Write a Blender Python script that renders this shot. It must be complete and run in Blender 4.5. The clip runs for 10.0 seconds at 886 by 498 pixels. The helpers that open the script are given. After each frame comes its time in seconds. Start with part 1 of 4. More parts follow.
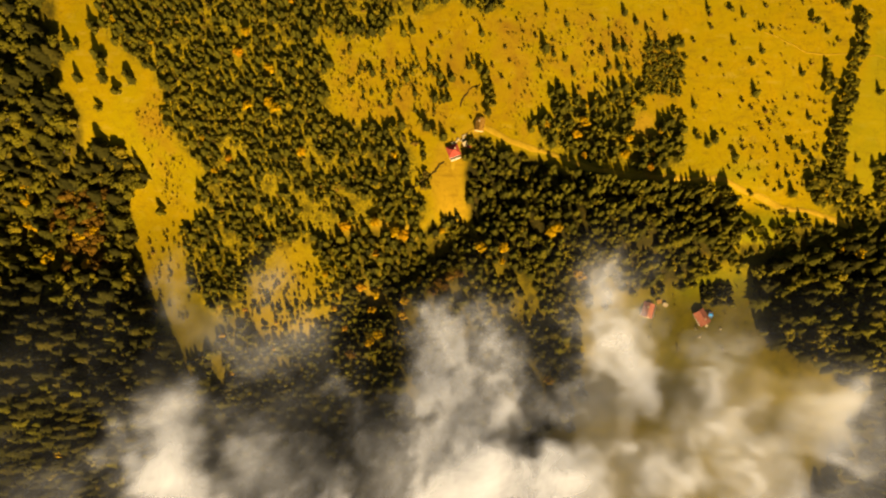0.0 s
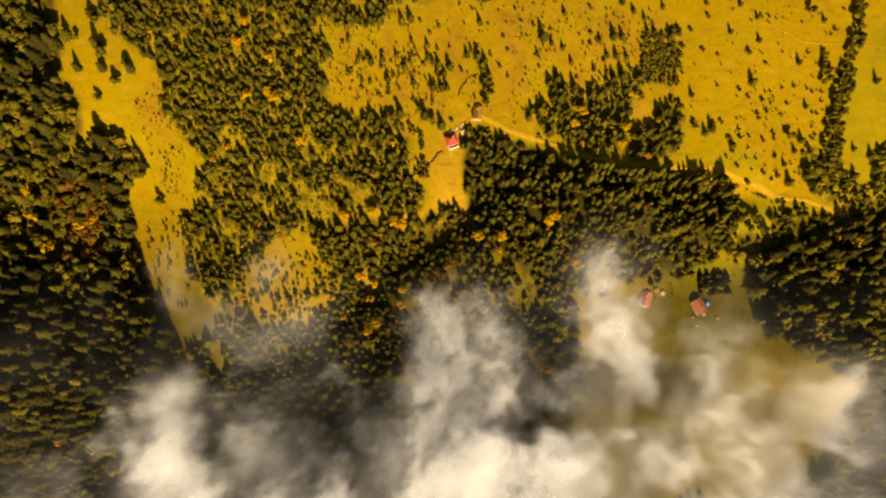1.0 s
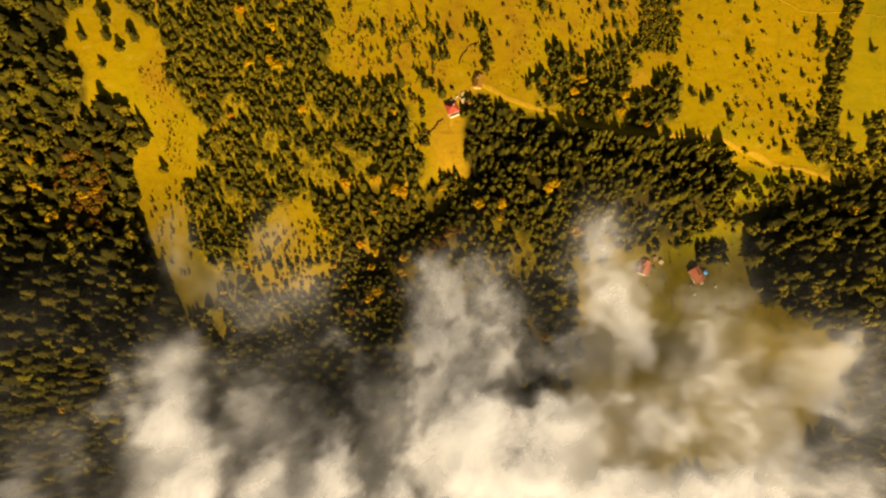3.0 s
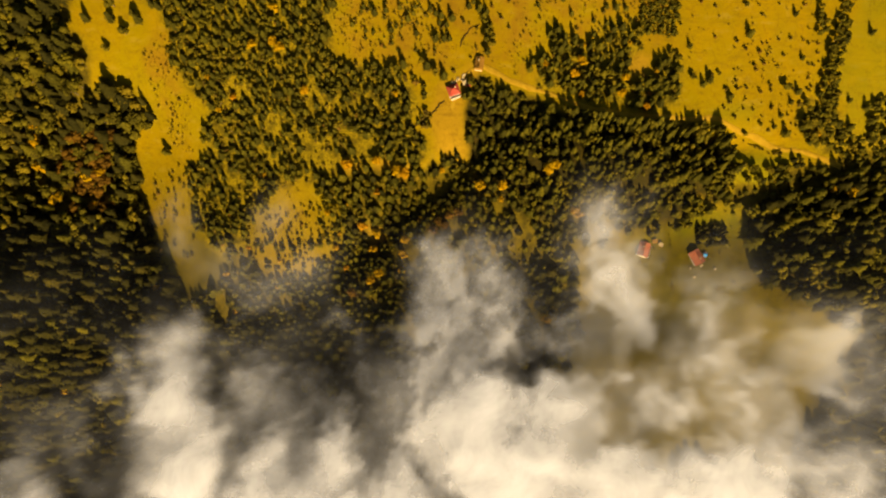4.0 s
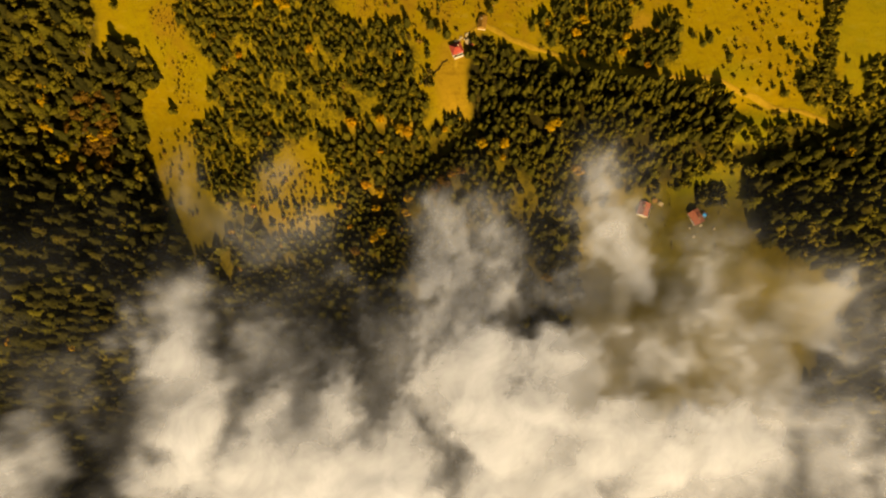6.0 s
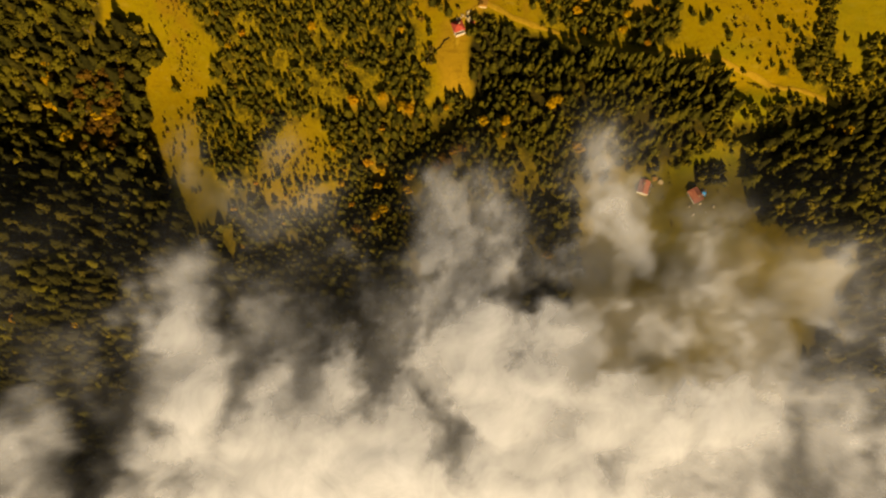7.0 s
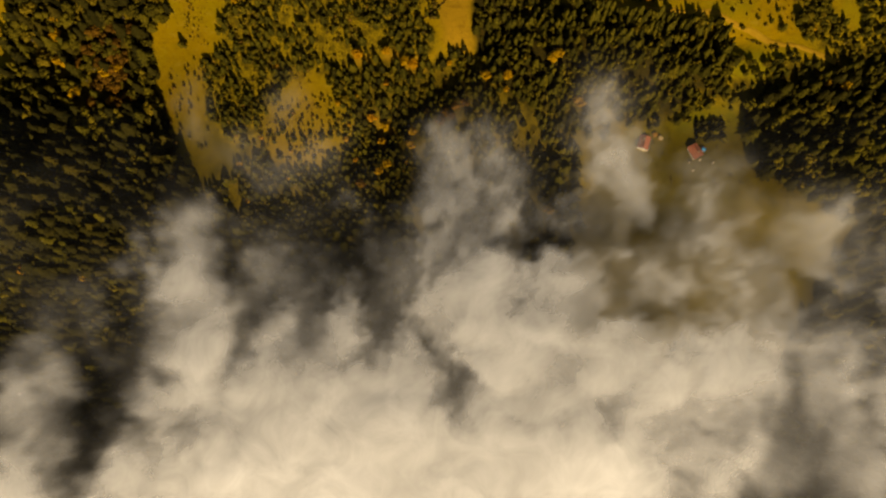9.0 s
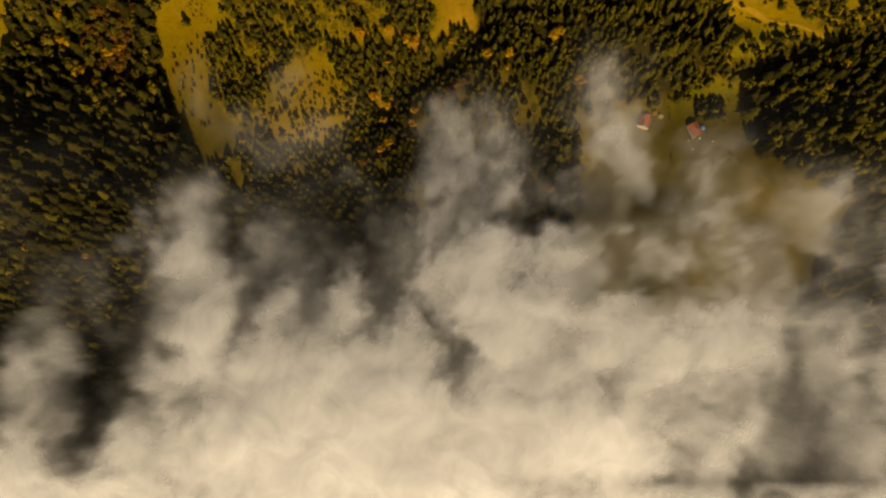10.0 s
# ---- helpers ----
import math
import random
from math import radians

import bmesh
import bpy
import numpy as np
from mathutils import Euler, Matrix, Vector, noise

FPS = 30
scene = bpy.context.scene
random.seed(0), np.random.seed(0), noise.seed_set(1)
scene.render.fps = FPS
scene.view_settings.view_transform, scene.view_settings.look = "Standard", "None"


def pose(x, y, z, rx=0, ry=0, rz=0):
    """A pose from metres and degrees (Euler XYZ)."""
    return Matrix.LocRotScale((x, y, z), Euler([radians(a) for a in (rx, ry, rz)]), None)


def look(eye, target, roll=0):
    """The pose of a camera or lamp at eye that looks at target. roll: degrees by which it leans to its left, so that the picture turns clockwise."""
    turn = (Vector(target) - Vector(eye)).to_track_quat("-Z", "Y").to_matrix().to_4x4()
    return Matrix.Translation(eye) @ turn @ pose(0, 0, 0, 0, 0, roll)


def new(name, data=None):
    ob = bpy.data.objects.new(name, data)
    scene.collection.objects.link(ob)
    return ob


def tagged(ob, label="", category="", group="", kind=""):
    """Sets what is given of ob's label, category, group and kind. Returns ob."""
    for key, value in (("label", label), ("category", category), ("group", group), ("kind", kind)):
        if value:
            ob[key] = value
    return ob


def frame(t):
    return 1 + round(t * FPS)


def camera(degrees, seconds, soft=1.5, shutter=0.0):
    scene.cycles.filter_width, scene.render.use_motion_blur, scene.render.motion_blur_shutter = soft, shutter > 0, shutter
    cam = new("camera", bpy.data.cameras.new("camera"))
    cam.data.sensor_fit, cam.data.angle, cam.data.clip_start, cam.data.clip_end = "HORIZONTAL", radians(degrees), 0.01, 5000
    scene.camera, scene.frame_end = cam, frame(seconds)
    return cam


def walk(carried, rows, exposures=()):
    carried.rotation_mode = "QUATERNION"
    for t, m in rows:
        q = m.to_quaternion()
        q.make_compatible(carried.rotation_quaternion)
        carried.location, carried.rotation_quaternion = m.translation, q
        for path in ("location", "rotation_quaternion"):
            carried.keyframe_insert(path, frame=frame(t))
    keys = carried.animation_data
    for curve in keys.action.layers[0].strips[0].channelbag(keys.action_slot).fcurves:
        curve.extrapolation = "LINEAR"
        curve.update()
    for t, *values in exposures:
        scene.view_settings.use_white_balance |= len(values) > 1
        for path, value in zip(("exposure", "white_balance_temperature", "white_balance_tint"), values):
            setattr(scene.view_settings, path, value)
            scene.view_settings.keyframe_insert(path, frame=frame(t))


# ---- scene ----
# ---- camera ----
cam = camera(76.0, 10.0, soft=2.2)
METRES, EYE, TILT, LEAN, TURN = 144.0, 400.0, -80.35, 0.0, 0.0
ROWS = [
    (0.0, 0.0, 0.0, 0.0, 0.0, 0.0, -0.0),
    (0.5, 0.0065, -0.0042, -0.0233, 0.008, -0.016, -0.0),
    (1.0, 0.0088, -0.0091, -0.0549, 0.0, 0.0, -0.02),
    (1.5, 0.0105, -0.0154, -0.0905, 0.016, -0.032, -0.05),
    (2.0, 0.0111, -0.0222, -0.1292, 0.039, -0.047, -0.06),
    (2.5, 0.01, -0.0296, -0.1687, 0.024, -0.055, -0.09),
    (4.0, 0.0048, -0.0548, -0.3032, 0.071, -0.032, -0.19),
    (4.5, 0.0025, -0.0634, -0.352, 0.087, -0.071, -0.25),
    (5.0, 0.0008, -0.0717, -0.4062, 0.095, -0.024, -0.3),
    (5.5, -0.0017, -0.0816, -0.4594, 0.102, -0.039, -0.36),
    (7.0, -0.0098, -0.11, -0.632, 0.102, -0.047, -0.53),
    (7.5, -0.0123, -0.1202, -0.6906, 0.118, -0.063, -0.58),
    (8.0, -0.0135, -0.1283, -0.7526, 0.118, -0.032, -0.64),
    (8.5, -0.0154, -0.1383, -0.8116, 0.134, -0.039, -0.68),
    (9.0, -0.0183, -0.1488, -0.8694, 0.142, -0.087, -0.72),
    (9.5, -0.021, -0.1575, -0.9315, 0.15, -0.039, -0.75),
    (10.0, -0.0217, -0.1682, -0.9894, 0.173, -0.079, -0.8),
]
walk(cam, [(t, pose(0, 0, EYE, TILT, LEAN, TURN) @ pose(METRES * x, METRES * y, METRES * z, 90 + pitch, roll, yaw)) for t, x, y, z, yaw, pitch, roll in ROWS],
     [(0.0, 1.5, 7600, 11), (2.5, 1.4, 7600, 11), (5.0, 1.08, 7600, 11), (7.5, 0.68, 7600, 11), (10.0, 0.22, 7600, 11)])


# ---- daylight: low autumn sun from the valley side, clear sky ----
SUN_UP, SUN_SIDE = 20.0, 15.0
world = bpy.data.worlds.new("sky")
scene.world = world
world.use_nodes = True
sky = world.node_tree.nodes.new("ShaderNodeTexSky")
sky.sky_type, sky.sun_disc = "NISHITA", False
sky.sun_elevation, sky.sun_rotation = radians(SUN_UP), radians(180 - SUN_SIDE)
world.node_tree.nodes["Background"].inputs["Strength"].default_value = 0.035
world.node_tree.links.new(sky.outputs[0], world.node_tree.nodes["Background"].inputs["Color"])
sun = new("sun", bpy.data.lights.new("sun", "SUN"))
sun.data.energy, sun.data.angle, sun.data.color = 5.0, radians(0.6), (1.0, 0.86, 0.64)
e, s = radians(SUN_UP), radians(SUN_SIDE)
sun.matrix_world = look((600 * math.sin(s) * math.cos(e), -600 * math.cos(s) * math.cos(e), 600 * math.sin(e)), (0, 0, 0))


# ---- materials ----
class Nodes:
    """A small builder for one node material."""

    def __init__(self, name, rough=0.9, spec=0.2):
        self.mat = bpy.data.materials.new(name)
        self.mat.use_nodes = True
        self.tree = self.mat.node_tree
        self.bsdf = self.tree.nodes["Principled BSDF"]
        self.bsdf.inputs["Roughness"].default_value = rough
        self.bsdf.inputs["Specular IOR Level"].default_value = spec
        self.place = self.add("ShaderNodeNewGeometry").outputs["Position"]

    def add(self, kind, **values):
        node = self.tree.nodes.new(kind)
        for key, value in values.items():
            setattr(node, key, value)
        return node

    def link(self, a, b):
        self.tree.links.new(a, b)

    def noise(self, scale, detail=4.0, rough=0.55, at=None, warp=0.0):
        n = self.add("ShaderNodeTexNoise")
        n.inputs["Scale"].default_value, n.inputs["Detail"].default_value = scale, detail
        n.inputs["Roughness"].default_value, n.inputs["Distortion"].default_value = rough, warp
        self.link(at or self.place, n.inputs["Vector"])
        return n.outputs["Fac"]

    def attr(self, name):
        return self.add("ShaderNodeAttribute", attribute_name=name).outputs["Fac"]

    def math(self, op, a, b=0.0, clamp=False):
        n = self.add("ShaderNodeMath", operation=op, use_clamp=clamp)
        for socket, v in zip(n.inputs, (a, b)):
            if isinstance(v, (int, float)):
                socket.default_value = v
            else:
                self.link(v, socket)
        return n.outputs[0]

    def span(self, value, lo, hi, to_lo=0.0, to_hi=1.0):
        n = self.add("ShaderNodeMapRange")
        for i, v in enumerate((lo, hi, to_lo, to_hi)):
            n.inputs[i + 1].default_value = v
        self.link(value, n.inputs[0])
        return n.outputs[0]

    def mix(self, fac, a, b):
        n = self.add("ShaderNodeMix", data_type="RGBA")
        for socket, v in ((n.inputs[0], fac), (n.inputs[6], a), (n.inputs[7], b)):
            if isinstance(v, tuple):
                socket.default_value = (*v, 1)
            elif isinstance(v, float):
                socket.default_value = v
            else:
                self.link(v, socket)
        return n.outputs[2]

    def colour(self, socket):
        self.link(socket, self.bsdf.inputs["Base Color"])
        return self

    def bump(self, height, strength=0.5, distance=0.3):
        n = self.add("ShaderNodeBump")
        n.inputs["Strength"].default_value, n.inputs["Distance"].default_value = strength, distance
        self.link(height, n.inputs["Height"])
        self.link(n.outputs[0], self.bsdf.inputs["Normal"])
        return self


def ground_material():
    n = Nodes("autumn_grass", 1.0, 0.0)
    stretch = n.add("ShaderNodeMapping")
    stretch.inputs["Scale"].default_value = (0.4, 1.0, 1.0)
    n.link(n.place, stretch.inputs["Vector"])
    broad, mid, fine = n.noise(0.012, 3), n.noise(0.06, 5, 0.62, warp=0.6), n.noise(0.9, 4, 0.65)
    steps = n.noise(0.22, 5, 0.62, stretch.outputs[0], 0.2)
    gold = n.mix(n.span(mid, 0.35, 0.66), (0.197, 0.126, 0.0040), (0.239, 0.137, 0.0040))
    gold = n.mix(n.span(fine, 0.35, 0.75, 0.0, 0.5), gold, (0.151, 0.100, 0.0046))
    gold = n.mix(n.span(broad, 0.42, 0.62, 0.0, 0.5), gold, (0.185, 0.137, 0.0040))
    gold = n.mix(n.span(steps, 0.54, 0.70, 0.0, 0.5), gold, (0.126, 0.077, 0.0054))
    gold = n.mix(n.span(steps, 0.32, 0.44, 0.4, 0.0), gold, (0.260, 0.174, 0.0202))
    crease = n.span(n.math("ABSOLUTE", n.math("SUBTRACT", n.noise(0.07, 4, 0.6, warp=1.2), 0.5)), 0.0, 0.016, 0.5, 0.0)
    rust = n.mix(n.span(mid, 0.4, 0.65), (0.205, 0.117, 0.0060), (0.160, 0.080, 0.0060))
    col = n.mix(n.math("MULTIPLY", n.attr("rust"), n.span(n.noise(0.05, 5), 0.44, 0.62), True), gold, rust)
    green = n.mix(n.span(mid, 0.35, 0.7), (0.126, 0.114, 0.0054), (0.176, 0.137, 0.0054))
    col = n.mix(n.attr("green"), col, green)
    earth = n.mix(n.span(mid, 0.38, 0.64), (0.270, 0.150, 0.010), (0.225, 0.128, 0.008))
    earth = n.mix(n.span(fine, 0.4, 0.75, 0.0, 0.5), earth, (0.170, 0.100, 0.006))
    # Darker olive grass: shade of the lower slope, put into the colour.
    shaded_grass = n.mix(n.span(mid, 0.35, 0.7), (0.050, 0.037, 0.003), (0.088, 0.063, 0.004))
    col = n.mix(n.attr("low_shade"), col, shaded_grass)
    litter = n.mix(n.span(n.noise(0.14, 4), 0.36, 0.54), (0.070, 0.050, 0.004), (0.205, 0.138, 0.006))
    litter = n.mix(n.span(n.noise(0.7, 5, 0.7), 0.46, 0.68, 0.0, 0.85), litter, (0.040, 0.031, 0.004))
    # Near-black litter: shade under the woods and fog, put into the colour.
    litter = n.mix(n.attr("floor_shade"), litter, n.mix(n.span(n.noise(0.11, 4), 0.4, 0.65), (0.020, 0.0155, 0.0035), (0.038, 0.028, 0.0045)))
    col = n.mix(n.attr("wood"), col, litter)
    earth = n.mix(n.span(steps, 0.55, 0.68, 0.0, 0.6), earth, (0.150, 0.082, 0.006))
    col = n.mix(n.attr("bare"), col, earth)
    col = n.mix(crease, col, (0.100, 0.058, 0.005))
    return n.colour(col).bump(n.math("ADD", fine, n.math("MULTIPLY", steps, 2.0)), 0.35, 0.35).mat


def dirt_material():
    n = Nodes("dry_dirt", 1.0, 0.0)
    col = n.mix(n.span(n.noise(0.35, 5), 0.35, 0.7), (0.276, 0.162, 0.0108), (0.228, 0.120, 0.0072))
    return n.colour(n.mix(n.span(n.noise(2.0, 3), 0.4, 0.8, 0.0, 0.6), col, (0.312, 0.198, 0.0210))).bump(n.noise(1.5), 0.5, 0.2).mat


def leaf_material(name, dark, light, odd, share=0.25):
    """Foliage: each tree takes its own tone, with a few of the odd colour; fine mottling over the crown."""
    n = Nodes(name, 1.0, 0.0)
    tone = n.math("FRACT", n.math("ADD", n.attr("tint"), n.add("ShaderNodeObjectInfo").outputs["Random"]))
    col = n.mix(n.span(tone, 0.0, 1.0 - share), dark, light)
    col = n.mix(n.span(tone, 1.0 - share, 1.0), col, odd)
    col = n.mix(n.span(n.noise(1.1, 4, 0.65), 0.40, 0.66, 0.0, 0.75), col, light)
    col = n.mix(n.span(n.noise(2.3, 2), 0.56, 0.72, 0.0, 0.5), col, odd)
    col = n.mix(n.span(n.noise(0.6, 3), 0.48, 0.68, 0.0, 0.65), col, dark)
    n.colour(col)
    shine, both = n.add("ShaderNodeBsdfTranslucent"), n.add("ShaderNodeMixShader")
    both.inputs[0].default_value = 0.25
    n.link(col, shine.inputs["Color"])
    n.link(n.bsdf.outputs[0], both.inputs[1])
    n.link(shine.outputs[0], both.inputs[2])
    n.link(both.outputs[0], n.tree.nodes["Material Output"].inputs["Surface"])
    return n.mat


def plain(name, a, b, scale=1.5, rough=0.8, relief=0.3, metal=0.0):
    n = Nodes(name, rough, 0.04)
    n.bsdf.inputs["Metallic"].default_value = metal
    col = n.mix(n.span(n.noise(scale, 5), 0.35, 0.68), a, b)
    return n.colour(col).bump(n.noise(scale * 6, 3), relief, 0.05).mat


def fog_material():
    """White water droplets: lets light through where thin."""
    n = Nodes("fog")
    out = n.tree.nodes["Material Output"]
    n.tree.nodes.remove(n.bsdf)
    clear, white, through_light = n.add("ShaderNodeBsdfTransparent"), n.add("ShaderNodeBsdfDiffuse"), n.add("ShaderNodeBsdfTranslucent")
    for b in (white, through_light):
        b.inputs["Color"].default_value = (0.79, 0.778, 0.752, 1)
    body, mixed = n.add("ShaderNodeMixShader"), n.add("ShaderNodeMixShader")
    body.inputs[0].default_value = 0.1
    n.link(white.outputs[0], body.inputs[1])
    n.link(through_light.outputs[0], body.inputs[2])
    wisp = n.span(n.noise(0.030, 7, 0.6, warp=1.1), 0.3, 0.7, 0.72, 1.25)
    n.link(n.math("MULTIPLY", n.attr("thickness"), wisp, True), mixed.inputs[0])
    n.link(clear.outputs[0], mixed.inputs[1])
    n.link(body.outputs[0], mixed.inputs[2])
    n.link(mixed.outputs[0], out.inputs["Surface"])
    return n.mat


EARTH = plain("dark_earth", (0.022, 0.013, 0.003), (0.040, 0.024, 0.005), 0.6)
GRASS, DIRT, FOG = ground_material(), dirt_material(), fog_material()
SPRUCE = leaf_material("spruce_needles", (0.0205, 0.0188, 0.0042), (0.0810, 0.0675, 0.0064), (0.1230, 0.0920, 0.0064))
# Darker copy of SPRUCE: shade of the dim woods is put into the needles.
SHADED_SPRUCE = leaf_material("shaded_spruce_needles", (0.0130, 0.0125, 0.0036), (0.0400, 0.0330, 0.0052), (0.0720, 0.0520, 0.0060))
BROADLEAF = leaf_material("broad_leaves", (0.0335, 0.0280, 0.0045), (0.1090, 0.0855, 0.0064), (0.1660, 0.1090, 0.0079))
GOLDLEAF = leaf_material("golden_leaves", (0.230, 0.115, 0.0043), (0.330, 0.185, 0.0058), (0.330, 0.110, 0.0072), 0.35)
RUSSETLEAF = leaf_material("russet_leaves", (0.060, 0.031, 0.0050), (0.115, 0.056, 0.0060), (0.190, 0.085, 0.0070), 0.3)
SHRUB = leaf_material("shrub_leaves", (0.0580, 0.0380, 0.0075), (0.1240, 0.0850, 0.0095), (0.1780, 0.0820, 0.0110))
BARK = plain("bark", (0.080, 0.056, 0.0360), (0.152, 0.112, 0.0720), 4.0)
RED_ROOF = plain("red_roof_sheet", (0.330, 0.045, 0.0240), (0.400, 0.082, 0.0450), 0.8, 0.5)
CLAY_ROOF = plain("clay_roof_tile", (0.273, 0.072, 0.0325), (0.358, 0.124, 0.0585), 0.9, 0.8)
PLASTER = plain("white_plaster", (0.358, 0.325, 0.2600), (0.429, 0.390, 0.3120), 0.7)
TIMBER = plain("brown_timber", (0.20, 0.094, 0.012), (0.28, 0.140, 0.022), 2.0)
STONE = plain("pale_stone", (0.36, 0.26, 0.11), (0.48, 0.36, 0.18), 1.0)
GLASS = plain("window_glass", (0.03, 0.04, 0.05), (0.05, 0.06, 0.07), 1.0, 0.1, 0.0)
BLUE = plain("blue_tarpaulin", (0.03, 0.22, 0.45), (0.05, 0.32, 0.58), 1.2, 0.4)


# ---- the lie of the land ----
def soft_clip(v, lo, hi):
    """v, eased off beyond lo and hi so that the hillside levels out."""
    over, under = np.maximum(v - hi, 0), np.maximum(lo - v, 0)
    return np.clip(v, lo, hi) + over / (1 + over) - under / (1 + under)


def hump(x, y, cx, cy, rx, ry):
    return np.exp(-(((x - cx) / rx) ** 2) - ((y - cy) / ry) ** 2)


def ground_z(x, y):
    """Height of the hillside: a sunny slope that falls to the south into a dip and a foggy valley."""
    a, b = soft_clip(np.asarray(x, float) / 300, -1.2, 1.2), soft_clip(np.asarray(y, float) / 150, -1.5, 1.7)
    z = -19.7 + 3.3 * a + 53.2 * b - 4.6 * a * a + 1.8 * a * b + 2.8 * b * b - 4.0 * b**3
    z += 38 * hump(x, y, -340, -38, 120, 55) - 20 * hump(x, y, -275, 90, 95, 48) + 11 * hump(x, y, 105, 75, 90, 45)
    z -= 26 * hump(x, y, -258, -8, 46, 95)
    z += 21 * hump(x, y, 300, -12, 85, 48) - 9 * hump(x, y, 190, 46, 50, 35)
    z -= 8.5 * hump(x, y, 183, 95, 42, 10) + 4 * hump(x, y, 125, 101, 35, 8)
    ravine = np.exp(-(((x * 0.62 - y * 0.78 + 55) / 16) ** 2)) * np.exp(-(((y - 55) / 60) ** 2))
    return z - 10 * ravine + 0.7 * np.sin(x / 23 + 1.3) * np.sin(y / 19) + 0.35 * np.sin(x / 9.5 + y / 13)


# ---- outlines of woods, fields and tracks on the plan (metres) ----
WEST_WOOD = [(-321, 246), (-269, 245), (-266, 211), (-262, 198), (-271, 182), (-261, 173), (-253, 158), (-256.4, 136.8), (-236.1, 137.5),
    (-217, 130), (-217.1, 115.8), (-232.7, 104.2), (-232.1, 76.8), (-226.5, 47.4), (-215, 21.5), (-197.1, -3), (-205.3, -61.9), (-256.4, -124.8),
    (-368, -124)]
MIDDLE_WOOD = [(-233, 244), (-17, 239), (-24, 221), (-34, 214), (-47, 206), (-62, 202), (-85, 207), (-85, 195), (-73, 189), (-82, 175), (-80, 157),
    (-72, 147), (-48, 149), (-38, 144), (-24, 134), (-18, 123), (-22, 109), (-9, 92), (-20, 81), (-33, 75), (-53, 83), (-73, 77), (-90, 76),
    (-98, 66), (-127, 57), (-140, 45), (-145, 29), (-166, 21), (-178, 37), (-192.9, 74.4), (-192, 86), (-175, 91), (-169, 122), (-180, 134),
    (-189, 150), (-192, 172), (-201, 188), (-224, 201), (-235, 214)]
RAVINE_WOOD = [(-90, 74), (-57, 81), (-20, 76), (-8, 90), (16, 87), (26, 75), (85, 55), (159, 48), (153, 29), (108, 21), (89, -3), (48, -24), (15,
    -32), (-35, -28), (-94, -45), (-189, -53), (-199, -11), (-171, 1), (-146, 17), (-101, 9), (-68, 21), (-74, 52)]
EAST_WOOD = [(17, 138), (25, 143), (47, 133), (68, 129), (88, 121), (126, 112), (162, 109), (192, 107), (206, 95), (209, 83), (207, 57), (160, 41),
    (85, 53), (46, 51), (22, 79), (15, 94)]
COPSE = [(76.8, 174.6), (82.7, 168.2), (96.4, 162.6), (109.2, 159.8), (106.3, 172.2), (112.1, 178), (119.9, 173), (128, 180.1),
    (136, 168.2), (137.1, 155.5), (129, 151.3), (128.6, 141.8), (144.7, 137.9), (148.7, 152.5), (159.4, 158.5), (165.4, 144.7),
    (162.9, 118.9), (141.5, 118.8), (102.6, 120.8), (85.7, 129.9), (74.2, 133.9), (64.4, 133.8), (67.9, 150.8), (72.3, 157.9)]
SOUTHEAST_WOOD = [(211, 68), (233, 75), (252, 85), (276, 85), (339, 94), (345, -19), (233, -19), (226, 21), (227, 45), (206, 53)]
NORTH_WOOD = [(-20, 250), (46, 250), (40, 222), (25, 219), (6, 226), (-9, 221), (-19, 214)]
COPSE_GLADE = [(129.7, 152.7), (144.8, 153.2), (146.1, 139.4), (130.9, 139.6)]
UPPER_SCRUB = [(-74, 195), (-32, 193), (6, 185), (8, 156), (-32, 155), (-56, 159), (-75, 163)]
FIELD_EDGE = [(250, 120), (263, 124), (280, 112), (296, 102), (325, 106), (328, 88), (266, 89), (259, 97), (251, 107)]
GREEN_NOOK = [(204, 94), (243, 90), (254, 83), (219, 66), (204, 71)]
HEDGE = [(277.8, 220.9), (283, 219.6), (282.4, 193.6), (277.6, 183), (277.8, 161.4), (275.3, 137.8), (276.3, 109), (262, 108.9),
    (263.3, 136.1), (264.7, 150.5), (269.1, 174), (273.4, 188.3), (276, 202.4)]
CLEARING = [(-10, 120), (-3, 134), (6, 140), (23, 150), (25, 143), (16, 134), (16, 88), (4, 91), (-7, 96)]
GLADE_WEST = [(-116, 74), (-90, 72), (-88, 52), (-80, 26), (-94, 8), (-124, 4), (-150, 18), (-143, 34), (-127, 57)]
GLADE_SCRUB = [(-133, 65), (-115, 57), (-90, 60), (-74, 52), (-68, 21), (-101, 8), (-146, 16), (-144, 37)]
CLEARING_EDGE = [(-37, 144), (-12, 140), (-9, 123), (-8, 101), (-18, 91), (-24, 109), (-19, 123), (-26, 134)]
EAST_VOID = [(162, 103), (174, 108), (196, 107), (202, 96), (181, 86), (166, 89)]
GLADE_RIM = [(-89, 72), (-69, 69), (-59, 37), (-67, 9), (-85, 9), (-93, 35), (-88, 52)]
GLADE_FOOT = [(-158, 21), (-128, 31), (-92, 27), (-83, 5), (-119, -12), (-167, -12)]
LOWER_FIELD_END = [(-232.4, 80.8), (-192.5, 87.2), (-184, 45), (-186, 20), (-199, 4), (-216, 22)]
BLOCK = [(187, 43), (208, 42), (210, 27), (188, 29)]
PLANTATION = [(134.6, 193.6), (139, 200.9), (144.8, 196.2), (150.2, 201.8), (161.4, 202.3), (163.7, 166.5), (155.3, 164.3), (143.7, 167.1),
    (134.8, 168.2)]
VALLEY_WOOD = [(-348, -22), (-255, -18), (-165, -25), (-42, -23), (27, 6), (110, 7), (107, -22), (159, -9), (224, -6), (359, 8), (392, -261), (-382,
    -273)]
